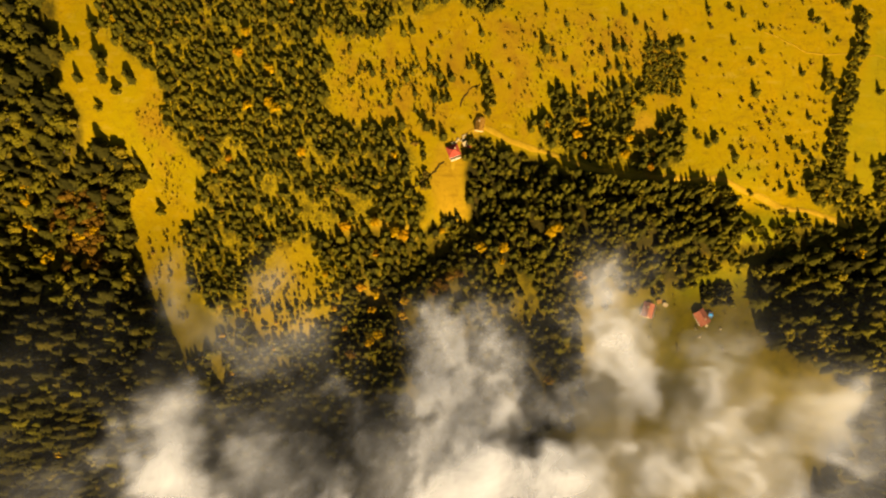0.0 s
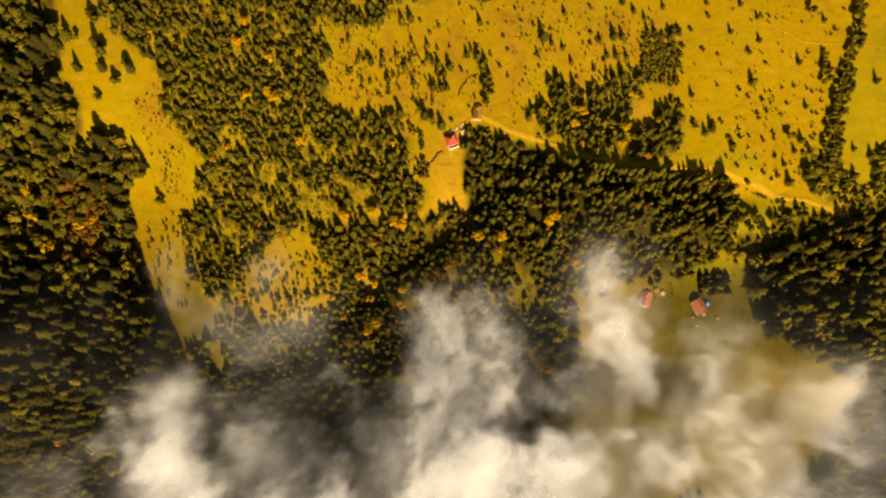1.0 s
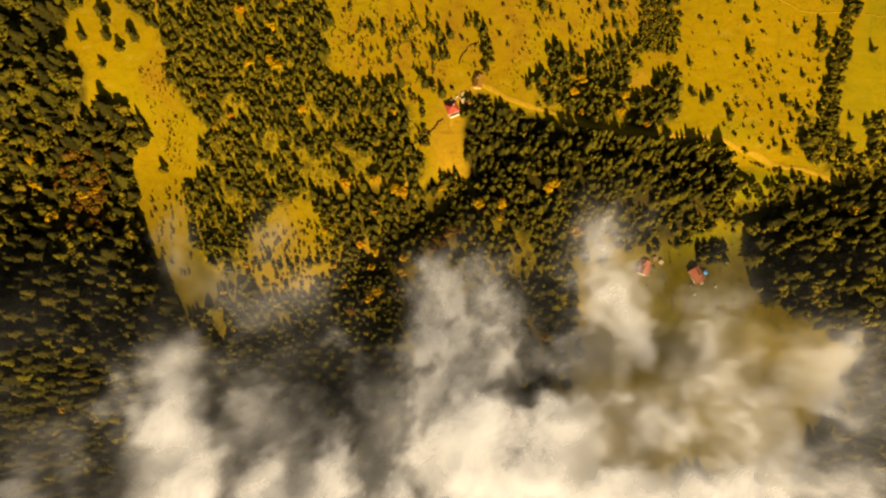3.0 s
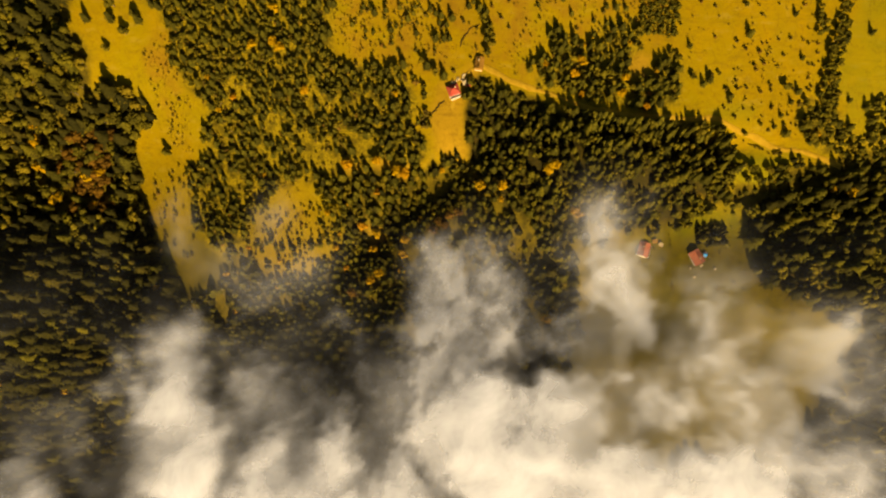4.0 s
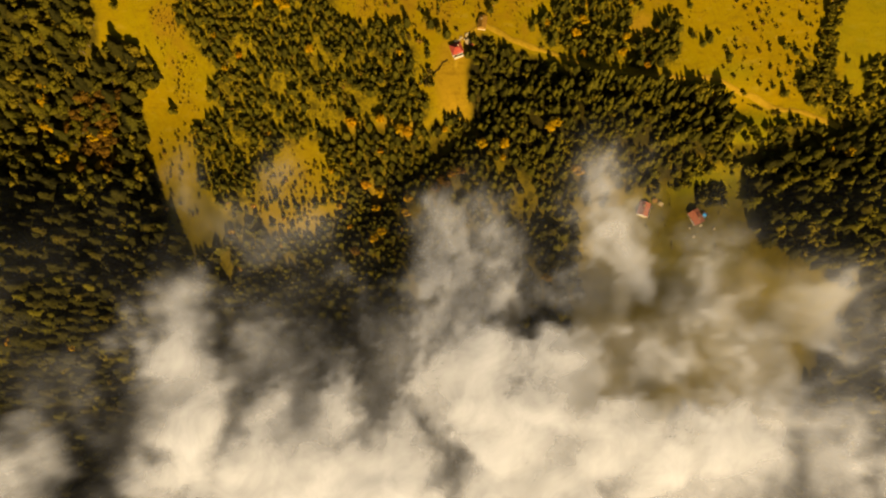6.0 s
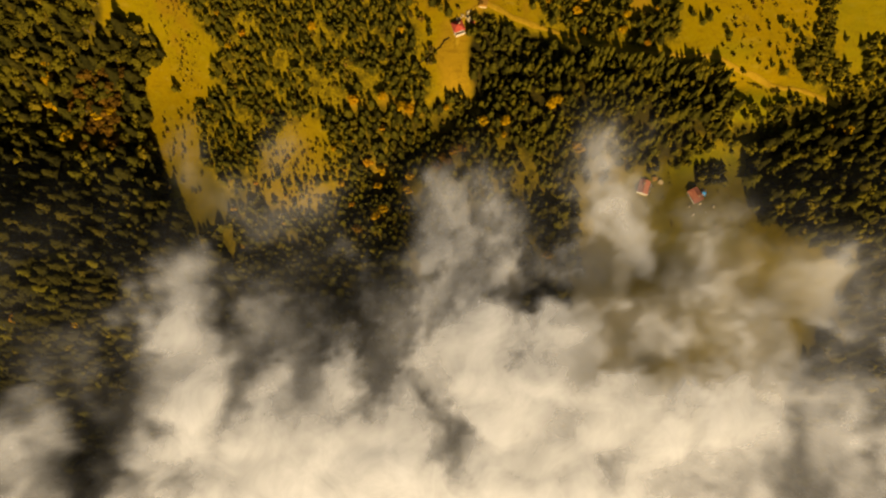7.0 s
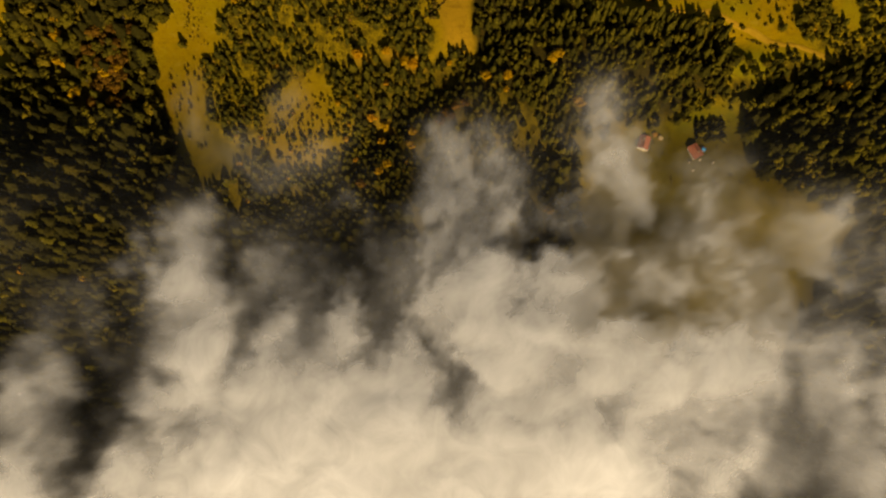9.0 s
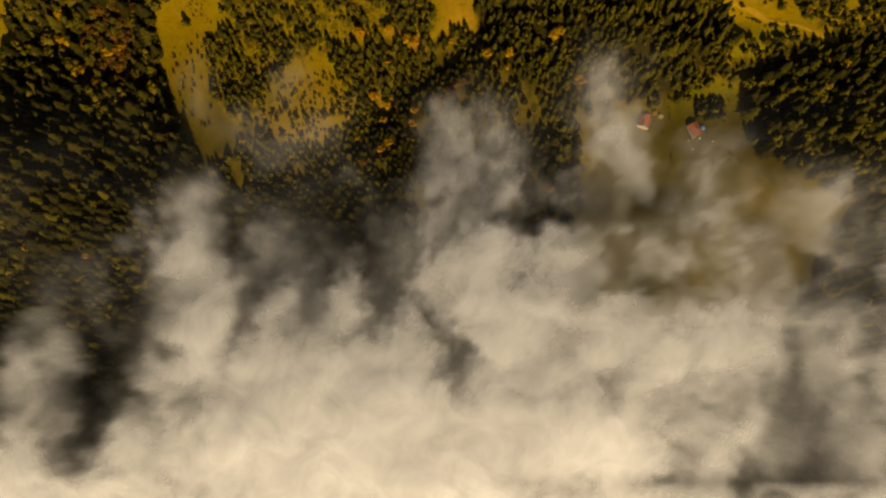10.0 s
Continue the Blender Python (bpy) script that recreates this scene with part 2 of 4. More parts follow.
ROAD = [(24, 148), (32, 145), (45, 138), (61, 134), (78, 129), (99, 119), (130, 114), (161, 113), (195, 113), (206, 107), (221, 102), (233, 96), (243,
    94), (263, 91), (285, 83)]
SOUTHEAST_RAVINE = [(340, 88), (311, 84), (277, 83), (246, 71), (209, 54), (176, 36)]
DITCH = [(10, 159), (11, 164), (15, 169), (20, 173), (25, 176)]
GULLY = [(1, 122), (0, 120), (-3, 119), (-4, 117), (-8, 116), (-10, 112), (-13, 112), (-17, 108), (-21, 107), (-24, 103), (-28, 103)]
GOLD_GAPS = [[(-73, 89), (-64, 88), (-63, 80), (-71, 78)], [(-51, 87), (-37, 87), (-33, 83), (-20, 84), (-19, 74), (-29, 69), (-36, 75), (-49, 79)], [(-59, 47), (-46, 45), (-45, 38), (-55, 37)]]
PALE_PATH = [(215, 206), (231, 200), (243, 194), (253, 193), (272, 194), (298, 191), (322, 192)]
FARM_PATH = [(24, 148), (18, 143), (13, 139), (9, 135), (6, 120)]
GREEN_FIELD = [(288, 206), (325, 206), (337, 105), (282, 105), (275, 152)]
RUST_FIELD = [(-85, 207), (25, 221), (81, 220), (159, 213), (161, 163), (106, 160), (75, 177), (61, 134), (25, 149), (2, 142), (-72, 150)]
GLADE = [(160, 42), (185, 53), (225, 56), (229, 5), (223, -28), (153, -36), (132, 29)]
HOUSES = [(7, 130.9), (186.6, 19.8), (146.5, 24.9), (25, 147.9)]
SHEDS = [(15.5, 135.7), (17.4, 134.6), (154.9, 30.8), (159.6, 28.7)]
STONE_HEAPS = [(14.3, 141.2), (10.8, 139.1), (13.2, 137.9), (7.7, 137.3)]
PALE_BLOCKS = [(200.6, 11.5), (185.9, 6), (182.8, 12), (190.9, 14.2)]
STACK = (193.6, 22.1)

HEDGE_END = [(256.1, 186.3), (262.3, 182.9), (264.5, 167.4), (258.3, 167.3)]
RUSSET_TREES = [(-277.3, 109.9, 13), (-270.7, 104.5, 12), (-261.8, 111.5, 12), (-260.9, 102.6, 13), (-269.8, 94.8, 14), (-277.1, 88.8, 12),
    (-266.8, 87, 14), (-259, 92.8, 12), (-274.3, 78.7, 13), (-268.1, 72.6, 13), (-261.2, 80.9, 14), (-257.5, 66.3, 11), (-280.4, 72.3, 12),
    (-284.9, 96.4, 13), (-292.4, 88.3, 12), (-283.9, 59.5, 12), (-245.4, 110.9, 11), (-264.8, 60.8, 12), (4.4, 48.5, 9), (-2.4, 44, 9),
    (11.1, 49.9, 8), (-6.4, 38.5, 8), (0.8, 40.7, 9), (-67.3, -5.8, 9)]
VALLEY_MEADOW = [(104, 19), (128, 23), (153, 27), (187, 11), (227, 9), (247, -11), (299, -31), (300, -80), (255, -140), (82, -150), (85, -66), (105, -36)]
EDGE_EAST = [(297, 102), (296, 123), (305, 131), (319, 132), (338, 131), (338, 102)]
ROADSIDE = [(189, 119), (200, 125), (218, 119), (217, 109), (197, 113)]


# trees that stand apart: foot and height
MEADOW_TREES = [(177, 220.9, 6), (191.9, 219.9, 7), (200.2, 216.2, 6), (211.6, 208.1, 5), (214.2, 208.1, 5), (194.4, 199.4, 6), (213.8, 193.8, 6),
    (207.3, 186.2, 7), (211.1, 167.5, 10), (241.4, 180, 7), (247.9, 212.2, 11), (257.1, 206.6, 6), (170.2, 159.3, 7), (173.1, 139.4, 9), (180.9,
    134.8, 8), (185.1, 137.7, 10), (191.4, 142.1, 6), (200.2, 126.9, 8), (248.8, 152.5, 6), (239.1, 133.8, 11), (247.9, 130.9, 8), (243.7, 124.2, 6),
    (253.6, 124.3, 9), (241.7, 103.1, 10), (233.1, 107.8, 6), (223.1, 109.3, 6), (237.1, 115.2, 6), (295.1, 168.5, 8), (302.7, 123.7, 10), (297,
    120.7, 9), (284.4, 125.3, 6), (260.3, 224.9, 9), (268, 223.5, 10)]
COPSE_TREES = [(121.3, 218.5, 7), (129.1, 212.6, 6), (136.8, 208, 6), (148.9, 214.8, 6), (139, 199.8, 7), (143.5, 199.8, 7), (154.2, 196, 9), (159.7,
    198.8, 7), (116, 195.7, 10), (121.8, 195.8, 8), (106.6, 193.2, 6), (111.8, 184.3, 6), (118.3, 183.6, 8), (125.2, 182.9, 7), (103.5, 175.7, 6),
    (112.3, 173.8, 6), (103.9, 166.9, 6), (69.5, 220.2, 6), (82.7, 211, 6), (68.7, 195.2, 12), (74.5, 192.4, 6), (60.3, 144.6, 9), (62.1, 149.7, 8),
    (71.7, 149.7, 10), (73.5, 166.8, 9), (25.2, 183.3, 10), (27.9, 177.8, 10), (29.8, 181.5, 8)]
UPPER_TREES = [(26.2, 205.9, 7), (-26.2, 206.1, 9), (-20.5, 207.9, 9), (-19.8, 194.3, 6), (-9.2, 191.6, 6), (17.6, 185.1, 7), (20.6, 188.1, 6),
    (-47.5, 181.2, 8), (-39.8, 183, 7), (-49.4, 183.7, 6), (-30.2, 184.8, 6), (-24.5, 177.6, 8), (-20.7, 181.1, 6), (-1.5, 178.9, 8), (-5.4, 180.8,
    6), (6.1, 177, 9), (-9.2, 184.5, 6), (2.3, 173.4, 6), (-5.4, 164.2, 9), (0.4, 164.1, 8), (4.2, 164, 8), (-18.8, 168.1, 7), (-36.1, 170.4, 7),
    (-63.1, 174.2, 6), (-78.8, 168.9, 9), (-79.9, 195.7, 8), (-85.8, 191.4, 9), (65.1, 185.5, 6), (88.1, 180.4, 6), (82.1, 189.2, 6)]
FIELD_TREES = [(-239.4, 214.9, 9), (-235.6, 211.1, 9), (-257.2, 201.4, 10), (-249.9, 200.3, 8), (-236.2, 194.9, 11), (-230.7, 189, 13),
    (-233.3, 180.3, 10), (-223.9, 171.3, 12), (-251.6, 180.9, 9), (-238.6, 161.7, 10), (-242.7, 141, 13), (-203.9, 94.9, 12), (-213.8, 179.1, 10),
    (-217.3, 183.8, 8), (-219.6, 114.1, 6), (-32.5, 144.9, 9), (-27.8, 147.4, 9), (-15.1, 149.9, 8), (-11.2, 146.2, 9), (-5.4, 142.5, 9),
    (0.4, 139.9, 8), (-36.4, 146.5, 8)]
BROAD_TREES = [(30.4, 155.2, 9), (33, 159.7, 10), (29.5, 162.5, 10), (33.4, 165.5, 9), (29.9, 168.4, 9), (32.2, 171.7, 8), (28.3, 174.9, 7), (-256.8, 152, 14), (-263.9, 155.4, 13), (191.2, 33, 10),
    (200.2, 33.8, 11), (207.3, 28.9, 10), (218.9, 79.7, 9), (223.8, 73.4, 9), (232.8, 79, 9), (243, 75.1, 9), (213, 103.5, 6), (253.9, 108.8, 12),
    (260.1, 101.5, 11), (213.5, 82.8, 8), (222.7, 80.9, 7), (217.8, 73.4, 8), (230.7, 79.7, 6), (239.4, 81.9, 7), (245, 80.4, 8), (227, 70.8, 6)]

# autumn-coloured crowns: foot, height
GOLD_TREES = [(-68.5, 82.2, 10), (-27.5, 76.2, 10), (-33.4, 78.3, 9), (-47.2, 84.6, 8), (73.2, 76.2, 10), (77.7, 78.7, 9), (123.1, 127.7, 8),
    (94.9, 148.2, 9), (125.7, 138.2, 7), (90.5, 141.7, 8), (-113.9, 159.1, 9), (-117.7, 162.8, 9), (-131.9, 207.8, 8), (-138.2, 194.9, 8),
    (-116.9, 184.5, 8), (-133.5, 161.3, 8), (-97.1, 131.1, 8), (-59.1, 41.9, 9), (-51.6, 26.1, 8), (-29.5, 20.9, 9), (-49.4, 37.5, 9),
    (76.5, -24.7, 9), (-304.5, 105.3, 12), (-306.4, 88.1, 11), (-294.3, 64.2, 12), (-270.5, 60.7, 10), (-266.1, 86.2, 12), (-274.8, 82, 11),
    (26.2, 67.2, 10), (41.7, 66.6, 9), (93.4, 47.5, 11), (-52.7, 2.3, 9), (-47.3, 7.9, 9), (-28, 31.9, 8)]

# fog: centre, half widths, turn in degrees and density of each puff
FOG_WISPS = [(-118, 40, 14, 12, 46, 0.05), (118, 6, 24, 32, 12, 0.44), (32, -22, 17, 33, 10, 0.66), (94, -38, 30, 17, 51, 0.32),
    (173, -41, 17, 38, 160, 0.55), (204, -72, 43, 17, 107, 0.5), (282, -79, 17, 30, 160, 0.42), (-118, -80, 17, 23, 152, 1.08),
    (74, -81, 46, 17, 6, 1.12), (-29, -82, 28, 17, 113, 0.52), (26, -84, 17, 34, 164, 0.95), (-193, -87, 17, 17, 21, 0.86),
    (-68, -116, 28, 18, 92, 1.05)]
FOG_MIDDLE = [(185, -119, 17, 40, 115, 1.05), (62, -122, 33, 17, 178, 2.2), (110, -123, 57, 17, 52, 0.94), (-126, -133, 17, 27, 9, 0.75),
    (263, -139, 33, 24, 122, 0.43), (-275, -142, 26, 38, 166, 0.29), (-168, -142, 17, 32, 49, 1.15), (31, -147, 25, 23, 109, 2.2),
    (200, -151, 17, 31, 84, 0.72), (141, -153, 23, 28, 127, 1.08), (-27, -160, 39, 17, 93, 1.69), (-153, -160, 37, 17, 179, 2.2),
    (-74, -165, 17, 31, 82, 1.69)]
FOG_VALLEY = [(20, -188, 60, 18, 0, 1.2), (305, -145, 38, 52, 0, 0.35), (325, -95, 26, 34, 0, 0.2), (275, -118, 40, 30, 0, 0.3), (130, -184, 50, 18, 0, 0.8), (-100, -190, 60, 18, 0, 1.5), (195, -190, 26, 20, 0, 0.5), (195, -211, 23, 37, 106, 0.8), (62, -212, 35, 29, 1, 1.49), (111, -213, 36, 26, 176, 2.2), (314, -219, 34, 36, 71, 0.34),
    (-146, -221, 36, 26, 175, 2.2), (-222, -224, 37, 25, 8, 1.42), (-71, -224, 36, 29, 23, 2.2), (-139, -230, 35, 31, 162, 1.2),
    (123, -230, 35, 36, 57, 0.34), (-75, -233, 32, 36, 116, 1.45), (-327, -241, 36, 35, 2, 1.01), (5, -243, 34, 34, 65, 2.88),
    (-281, -255, 36, 36, 140, 0.52)]

# rifts torn into the fog and crests heaped on it: a line of points, half width, strength
FOG_RIFTS = [(-274, -104, -249, -152, -253, -192, -271, -225, 15.2, 0.75), (-94, -57, -118, -83, -141, -119, -154, -158, 12.9, 0.75),
    (-61, -79, -51, -93, 8.4, 0.6), (33, -58, 56, -55, 83, -60, 9.1, 0.8), (98, -73, 117, -83, 141, -103, 9.9, 0.6),
    (-19, -95, -5, -137, 22, -155, 6.1, 0.4), (236, -137, 238, -160, 229, -191, 211, -227, 204, -251, 11.4, 0.4), (269, -97, 316, -108, 15.2, 0.6),
    (-134, -213, -148, -251, 5.3, 0.35), (-198, -139, -189, -159, 7.6, 0.5), (17, -56, 29, -20, 21, 9, 7.6, 0.3)]
FOG_CRESTS = [(-190, -52, -182, -83, -162, -111, -179, -151, -202, -183, 15.2, 0.5), (1, 11, 1, -24, -12, -64, 15.2, 0.4),
    (242, -52, 291, -39, 15.2, 0.22), (-2, -91, 29, -95, 15.2, 0.6), (111, -143, 164, -153, 215, -134, 17.1, 0.6),
    (112, 30, 118, -2, 131, -22, 13, 0.22), (52, -68, 94, -68, 3.8, 0.5), (-39, -156, -28, -171, 15.2, 0.6), (-309, -165, -293, -201, 15.2, 0.5),
    (-236, -75, -222, -63, 6.1, 0.2),
    (-188, 52, -180, 22, 10, 0.09), (-150, 0, -128, -10, -92, 6, 15, 0.05), (-140, -38, -110, -46, -70, -34, 15, 0.08), (-225, -52, -214, -76, 7, 0.25)]


# ---- helpers for shapes ----
def mesh_of(name, verts, faces, material, smooth=False):
    me = bpy.data.meshes.new(name)
    me.from_pydata([tuple(v) for v in verts], [], [tuple(f) for f in faces])
    me.materials.append(material)
    if smooth:
        me.polygons.foreach_set("use_smooth", [True] * len(me.polygons))
    me.update()
    return me


def set_values(me, name, values):
    me.attributes.new(name, "FLOAT", "POINT").data.foreach_set("value", np.asarray(values, np.float32))


def big_mesh(name, verts, tris, material):
    """A mesh straight from arrays of points and of triangles or quads."""
    me = bpy.data.meshes.new(name)
    n, k = tris.shape
    me.vertices.add(len(verts))
    me.vertices.foreach_set("co", np.asarray(verts, np.float32).ravel())
    me.loops.add(n * k)
    me.loops.foreach_set("vertex_index", tris.astype(np.int32).ravel())
    me.polygons.add(n)
    me.polygons.foreach_set("loop_start", np.arange(0, n * k, k, dtype=np.int32))
    me.materials.append(material)
    me.update(calc_edges=True)
    return me


def part(name, me, parent, label=""):
    ob = new(name, me)
    ob.parent = parent
    return tagged(ob, label)


def inside(poly, x, y):
    """Which points lie in the outline."""
    hit = np.zeros(np.shape(x), bool)
    for (ax, ay), (bx, by) in zip(poly, poly[1:] + poly[:1]):
        if ay != by:
            hit ^= ((ay > y) != (by > y)) & (x < (bx - ax) * (y - ay) / (by - ay) + ax)
    return hit


def distance(line, x, y):
    """Distance from the line of points."""
    best = np.full(np.shape(x), 1e9)
    for (ax, ay), (bx, by) in zip(line, line[1:]):
        dx, dy = bx - ax, by - ay
        u = np.clip(((x - ax) * dx + (y - ay) * dy) / (dx * dx + dy * dy), 0, 1)
        best = np.minimum(best, np.hypot(x - ax - u * dx, y - ay - u * dy))
    return best


def soft_inside(poly, x, y, edge):
    d = distance(poly + poly[:1], x, y)
    return np.clip(0.5 + np.where(inside(poly, x, y), d, -d) / edge, 0, 1)


TABLES = {}


def lattice(x, y, size, seed):
    """Smooth random values between 0 and 1 with lumps of the given size."""
    if seed not in TABLES:
        TABLES[seed] = np.random.RandomState(seed).rand(256, 256)
    table = TABLES[seed]
    u, v = x / size + 37.3, y / size + 91.7
    i, j = np.floor(u).astype(int), np.floor(v).astype(int)
    f, g = u - i, v - j
    f, g = f * f * f * (f * (6 * f - 15) + 10), g * g * g * (g * (6 * g - 15) + 10)
    at = lambda a, b: table[a % 256, b % 256]
    return (at(i, j) * (1 - f) + at(i + 1, j) * f) * (1 - g) + (at(i, j + 1) * (1 - f) + at(i + 1, j + 1) * f) * g


def clouded(x, y, size, seed, octaves=4, rough=0.5):
    total, weight = 0, 0
    for o in range(octaves):
        total, weight = total + rough**o * lattice(x, y, size / 2**o, seed + o), weight + rough**o
    return total / weight


def billows(x, y, size, seed, octaves=3):
    """Rounded lumps with creases between them."""
    total, weight = 0, 0
    for o in range(octaves):
        total, weight = total + 0.5**o * np.abs(2 * lattice(x, y, size / 2**o, seed + o) - 1), weight + 0.5**o
    return total / weight


def axis(lo, hi, step, far):
    """Even steps from lo to hi, then ever longer ones as far as far."""
    inner = list(np.arange(lo, hi + step / 2, step))
    out, gap = [], step
    while not out or out[-1] < far:
        gap *= 1.35
        out.append((out[-1] if out else 0) + gap)
    return np.array([lo - v for v in reversed(out)] + inner + [hi + v for v in out])


def sheet_quads(nx, ny):
    i = np.arange((nx - 1) * (ny - 1))
    a = i // (nx - 1) * nx + i % (nx - 1)
    return np.stack([a, a + 1, a + nx + 1, a + nx], 1)


# ---- ground ----
LOWER_FIELD = [(-215, 158), (-197, 180), (-181, 130), (-188, 95), (-203, 105)]
WOODS = [FIELD_EDGE, WEST_WOOD, MIDDLE_WOOD, RAVINE_WOOD, EAST_WOOD, COPSE, SOUTHEAST_WOOD, NORTH_WOOD, VALLEY_WOOD]
gx, gy = np.meshgrid(axis(-370, 370, 2.5, 3600), axis(-240, 300, 2.5, 3600))
gx, gy = gx.ravel(), gy.ravel()
ncol = len(axis(-370, 370, 2.5, 3600))
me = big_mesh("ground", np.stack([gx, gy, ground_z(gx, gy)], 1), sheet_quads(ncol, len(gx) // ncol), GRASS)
me.polygons.foreach_set("use_smooth", [True] * len(me.polygons))
jx, jy = gx + 14 * (clouded(gx, gy, 22, 5, 3) - 0.5), gy + 14 * (clouded(gx, gy, 22, 9, 3) - 0.5)
wood = np.max([soft_inside(p, jx, jy, 3.5) for p in WOODS], axis=0)
wood = np.maximum(wood, np.clip(np.maximum(np.abs(gx) - 340, np.maximum(gy - 262, -40 - gy)) / 30, 0, 1))
for field, rim in ((VALLEY_MEADOW, 45), (GLADE_WEST, 10), (LOWER_FIELD_END, 10), (GLADE, 10)):
    wood = np.minimum(wood, 1 - soft_inside(field, 2 * jx - gx, 2 * jy - gy, rim))
set_values(me, "wood", wood)
set_values(me, "green", np.maximum(np.maximum(0.5 * soft_inside(GREEN_FIELD, jx, jy, 10), np.maximum(np.maximum(0.8 * soft_inside(GREEN_NOOK, jx, jy, 8), 0.7 * soft_inside(ROADSIDE, jx, jy, 14)), 0.5 * soft_inside(VALLEY_MEADOW, jx, jy, 20))), 1.0 * soft_inside(GLADE, jx, jy, 20)))
# Where the litter shade is painted: the valley floor and the darker woods.
set_values(me, "floor_shade", np.max([np.clip((-5 - gy) / 40, 0, 1), soft_inside(EAST_WOOD, jx, jy, 10), 0.6 * soft_inside(RAVINE_WOOD, jx, jy, 20),
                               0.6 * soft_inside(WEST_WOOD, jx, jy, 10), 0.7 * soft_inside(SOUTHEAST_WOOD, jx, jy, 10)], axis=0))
bare = np.maximum(soft_inside(CLEARING, jx, jy, 6), np.maximum(0.25 * soft_inside(GLADE_WEST, jx, jy, 16), soft_inside(COPSE_GLADE, jx, jy, 6)))
for gap in GOLD_GAPS:
    bare = np.maximum(bare, soft_inside(gap, jx, jy, 6))
set_values(me, "bare", bare)
# Mask of the painted shade below the sunny slope; dry lifts it off fields.
low_shade = np.clip((66 - gy + 14 * (clouded(gx, gy, 40, 12, 4) - 0.5)) / 40, 0, 1)
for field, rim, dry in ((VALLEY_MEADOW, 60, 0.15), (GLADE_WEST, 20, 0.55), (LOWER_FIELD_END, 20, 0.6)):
    low_shade *= 1 - dry * soft_inside(field, jx, jy, rim)
set_values(me, "low_shade", low_shade)
set_values(me, "rust", np.maximum(soft_inside(RUST_FIELD, jx, jy, 14), soft_inside(LOWER_FIELD, jx, jy, 10)))
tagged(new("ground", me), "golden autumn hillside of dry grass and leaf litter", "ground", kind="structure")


def track(name, line, width, label, seed, lift=0.12, material=None, bend=2.0):
    """An uneven strip of bare earth along a line, with a raised crown and sunk edges."""
    pts = []
    for (ax, ay), (bx, by) in zip(line, line[1:]):
        n = max(2, int(math.hypot(bx - ax, by - ay) / 2))
        pts += [(ax + (bx - ax) * i / n, ay + (by - ay) * i / n) for i in range(n)]
    pts = np.array(pts + [line[-1]], float)
    for _ in range(6 if width > 2 else 2):
        pts[1:-1] = (pts[:-2] + 2 * pts[1:-1] + pts[2:]) / 4
    pts = pts + bend * np.stack([clouded(pts[:, 0], pts[:, 1], 7, seed + 40, 3) - 0.5, clouded(pts[:, 0], pts[:, 1], 7, seed + 50, 3) - 0.5], 1)
    d = np.gradient(pts, axis=0)
    side = np.stack([-d[:, 1], d[:, 0]], 1) / np.hypot(d[:, 0], d[:, 1])[:, None]
    wide = width * (0.4 + 1.2 * clouded(pts[:, 0], pts[:, 1], 9, seed, 3))
    verts = []
    for u, rise in ((-0.5, -0.25), (-0.42, 0.0), (-0.15, -0.04), (0.0, 0.05), (0.15, -0.04), (0.42, 0.0), (0.5, -0.25)):
        p = pts + side * (wide * u)[:, None]
        verts.append(np.column_stack([p, ground_z(p[:, 0], p[:, 1]) + lift + rise]))
    verts = np.stack(verts, 1).reshape(-1, 3)
    ob = new(name, big_mesh(name, verts, sheet_quads(7, len(pts)), material or DIRT))
    return tagged(ob, label, "track", kind="structure")


track("road", ROAD, 3.7, "pale sandy dirt track along the wood's edge", 3)
track("ditch", DITCH, 1.0, "dark eroded ditch curving through the meadow", 4, 0.1, EARTH, 7.0)
track("gully", GULLY, 1.1, "dark washed out gully beside the clearing", 5, 0.1, EARTH, 14.0)
track("footpath", PALE_PATH, 0.7, "narrow pale path across the meadow", 6, 0.08)
track("farm_path", FARM_PATH, 3.0, "trodden pale earth between barn and farmhouse", 7, 0.08)


# ---- trees: shapes one metre high, scaled to each tree ----
def spruce_crown(seed, tiers, fans):
    """Skirts of drooping boughs, each with a ragged rim, round a common stem."""
    r = random.Random(seed)
    verts, faces = [], []
    for t in range(tiers):
        z = 0.10 + 0.80 * (t / (tiers - 1)) ** 0.95
        reach, n = 0.42 * (1.0 - z) ** 0.7 + 0.025, 2 * max(4, round(fans * (1.1 - 0.5 * z)))
        start, i = r.random() * 6.28, len(verts)
        lift = 1.35 * (0.86 / tiers) + 0.05
        verts.append((r.uniform(-0.01, 0.01), r.uniform(-0.01, 0.01), min(1.0, z + lift + 0.02)))
        for b in range(n):
            a = start + b * 6.283 / n + r.uniform(-0.12, 0.12)
            long = reach * (r.uniform(0.75, 1.3) if b % 2 else r.uniform(0.45, 0.75))
            verts.append((long * math.cos(a), long * math.sin(a), z + (r.uniform(-0.05, 0.01) if b % 2 else r.uniform(0.0, 0.06))))
        faces += [(i, i + 1 + b, i + 1 + (b + 1) % n) for b in range(n)]
    return np.array(verts), np.array(faces)


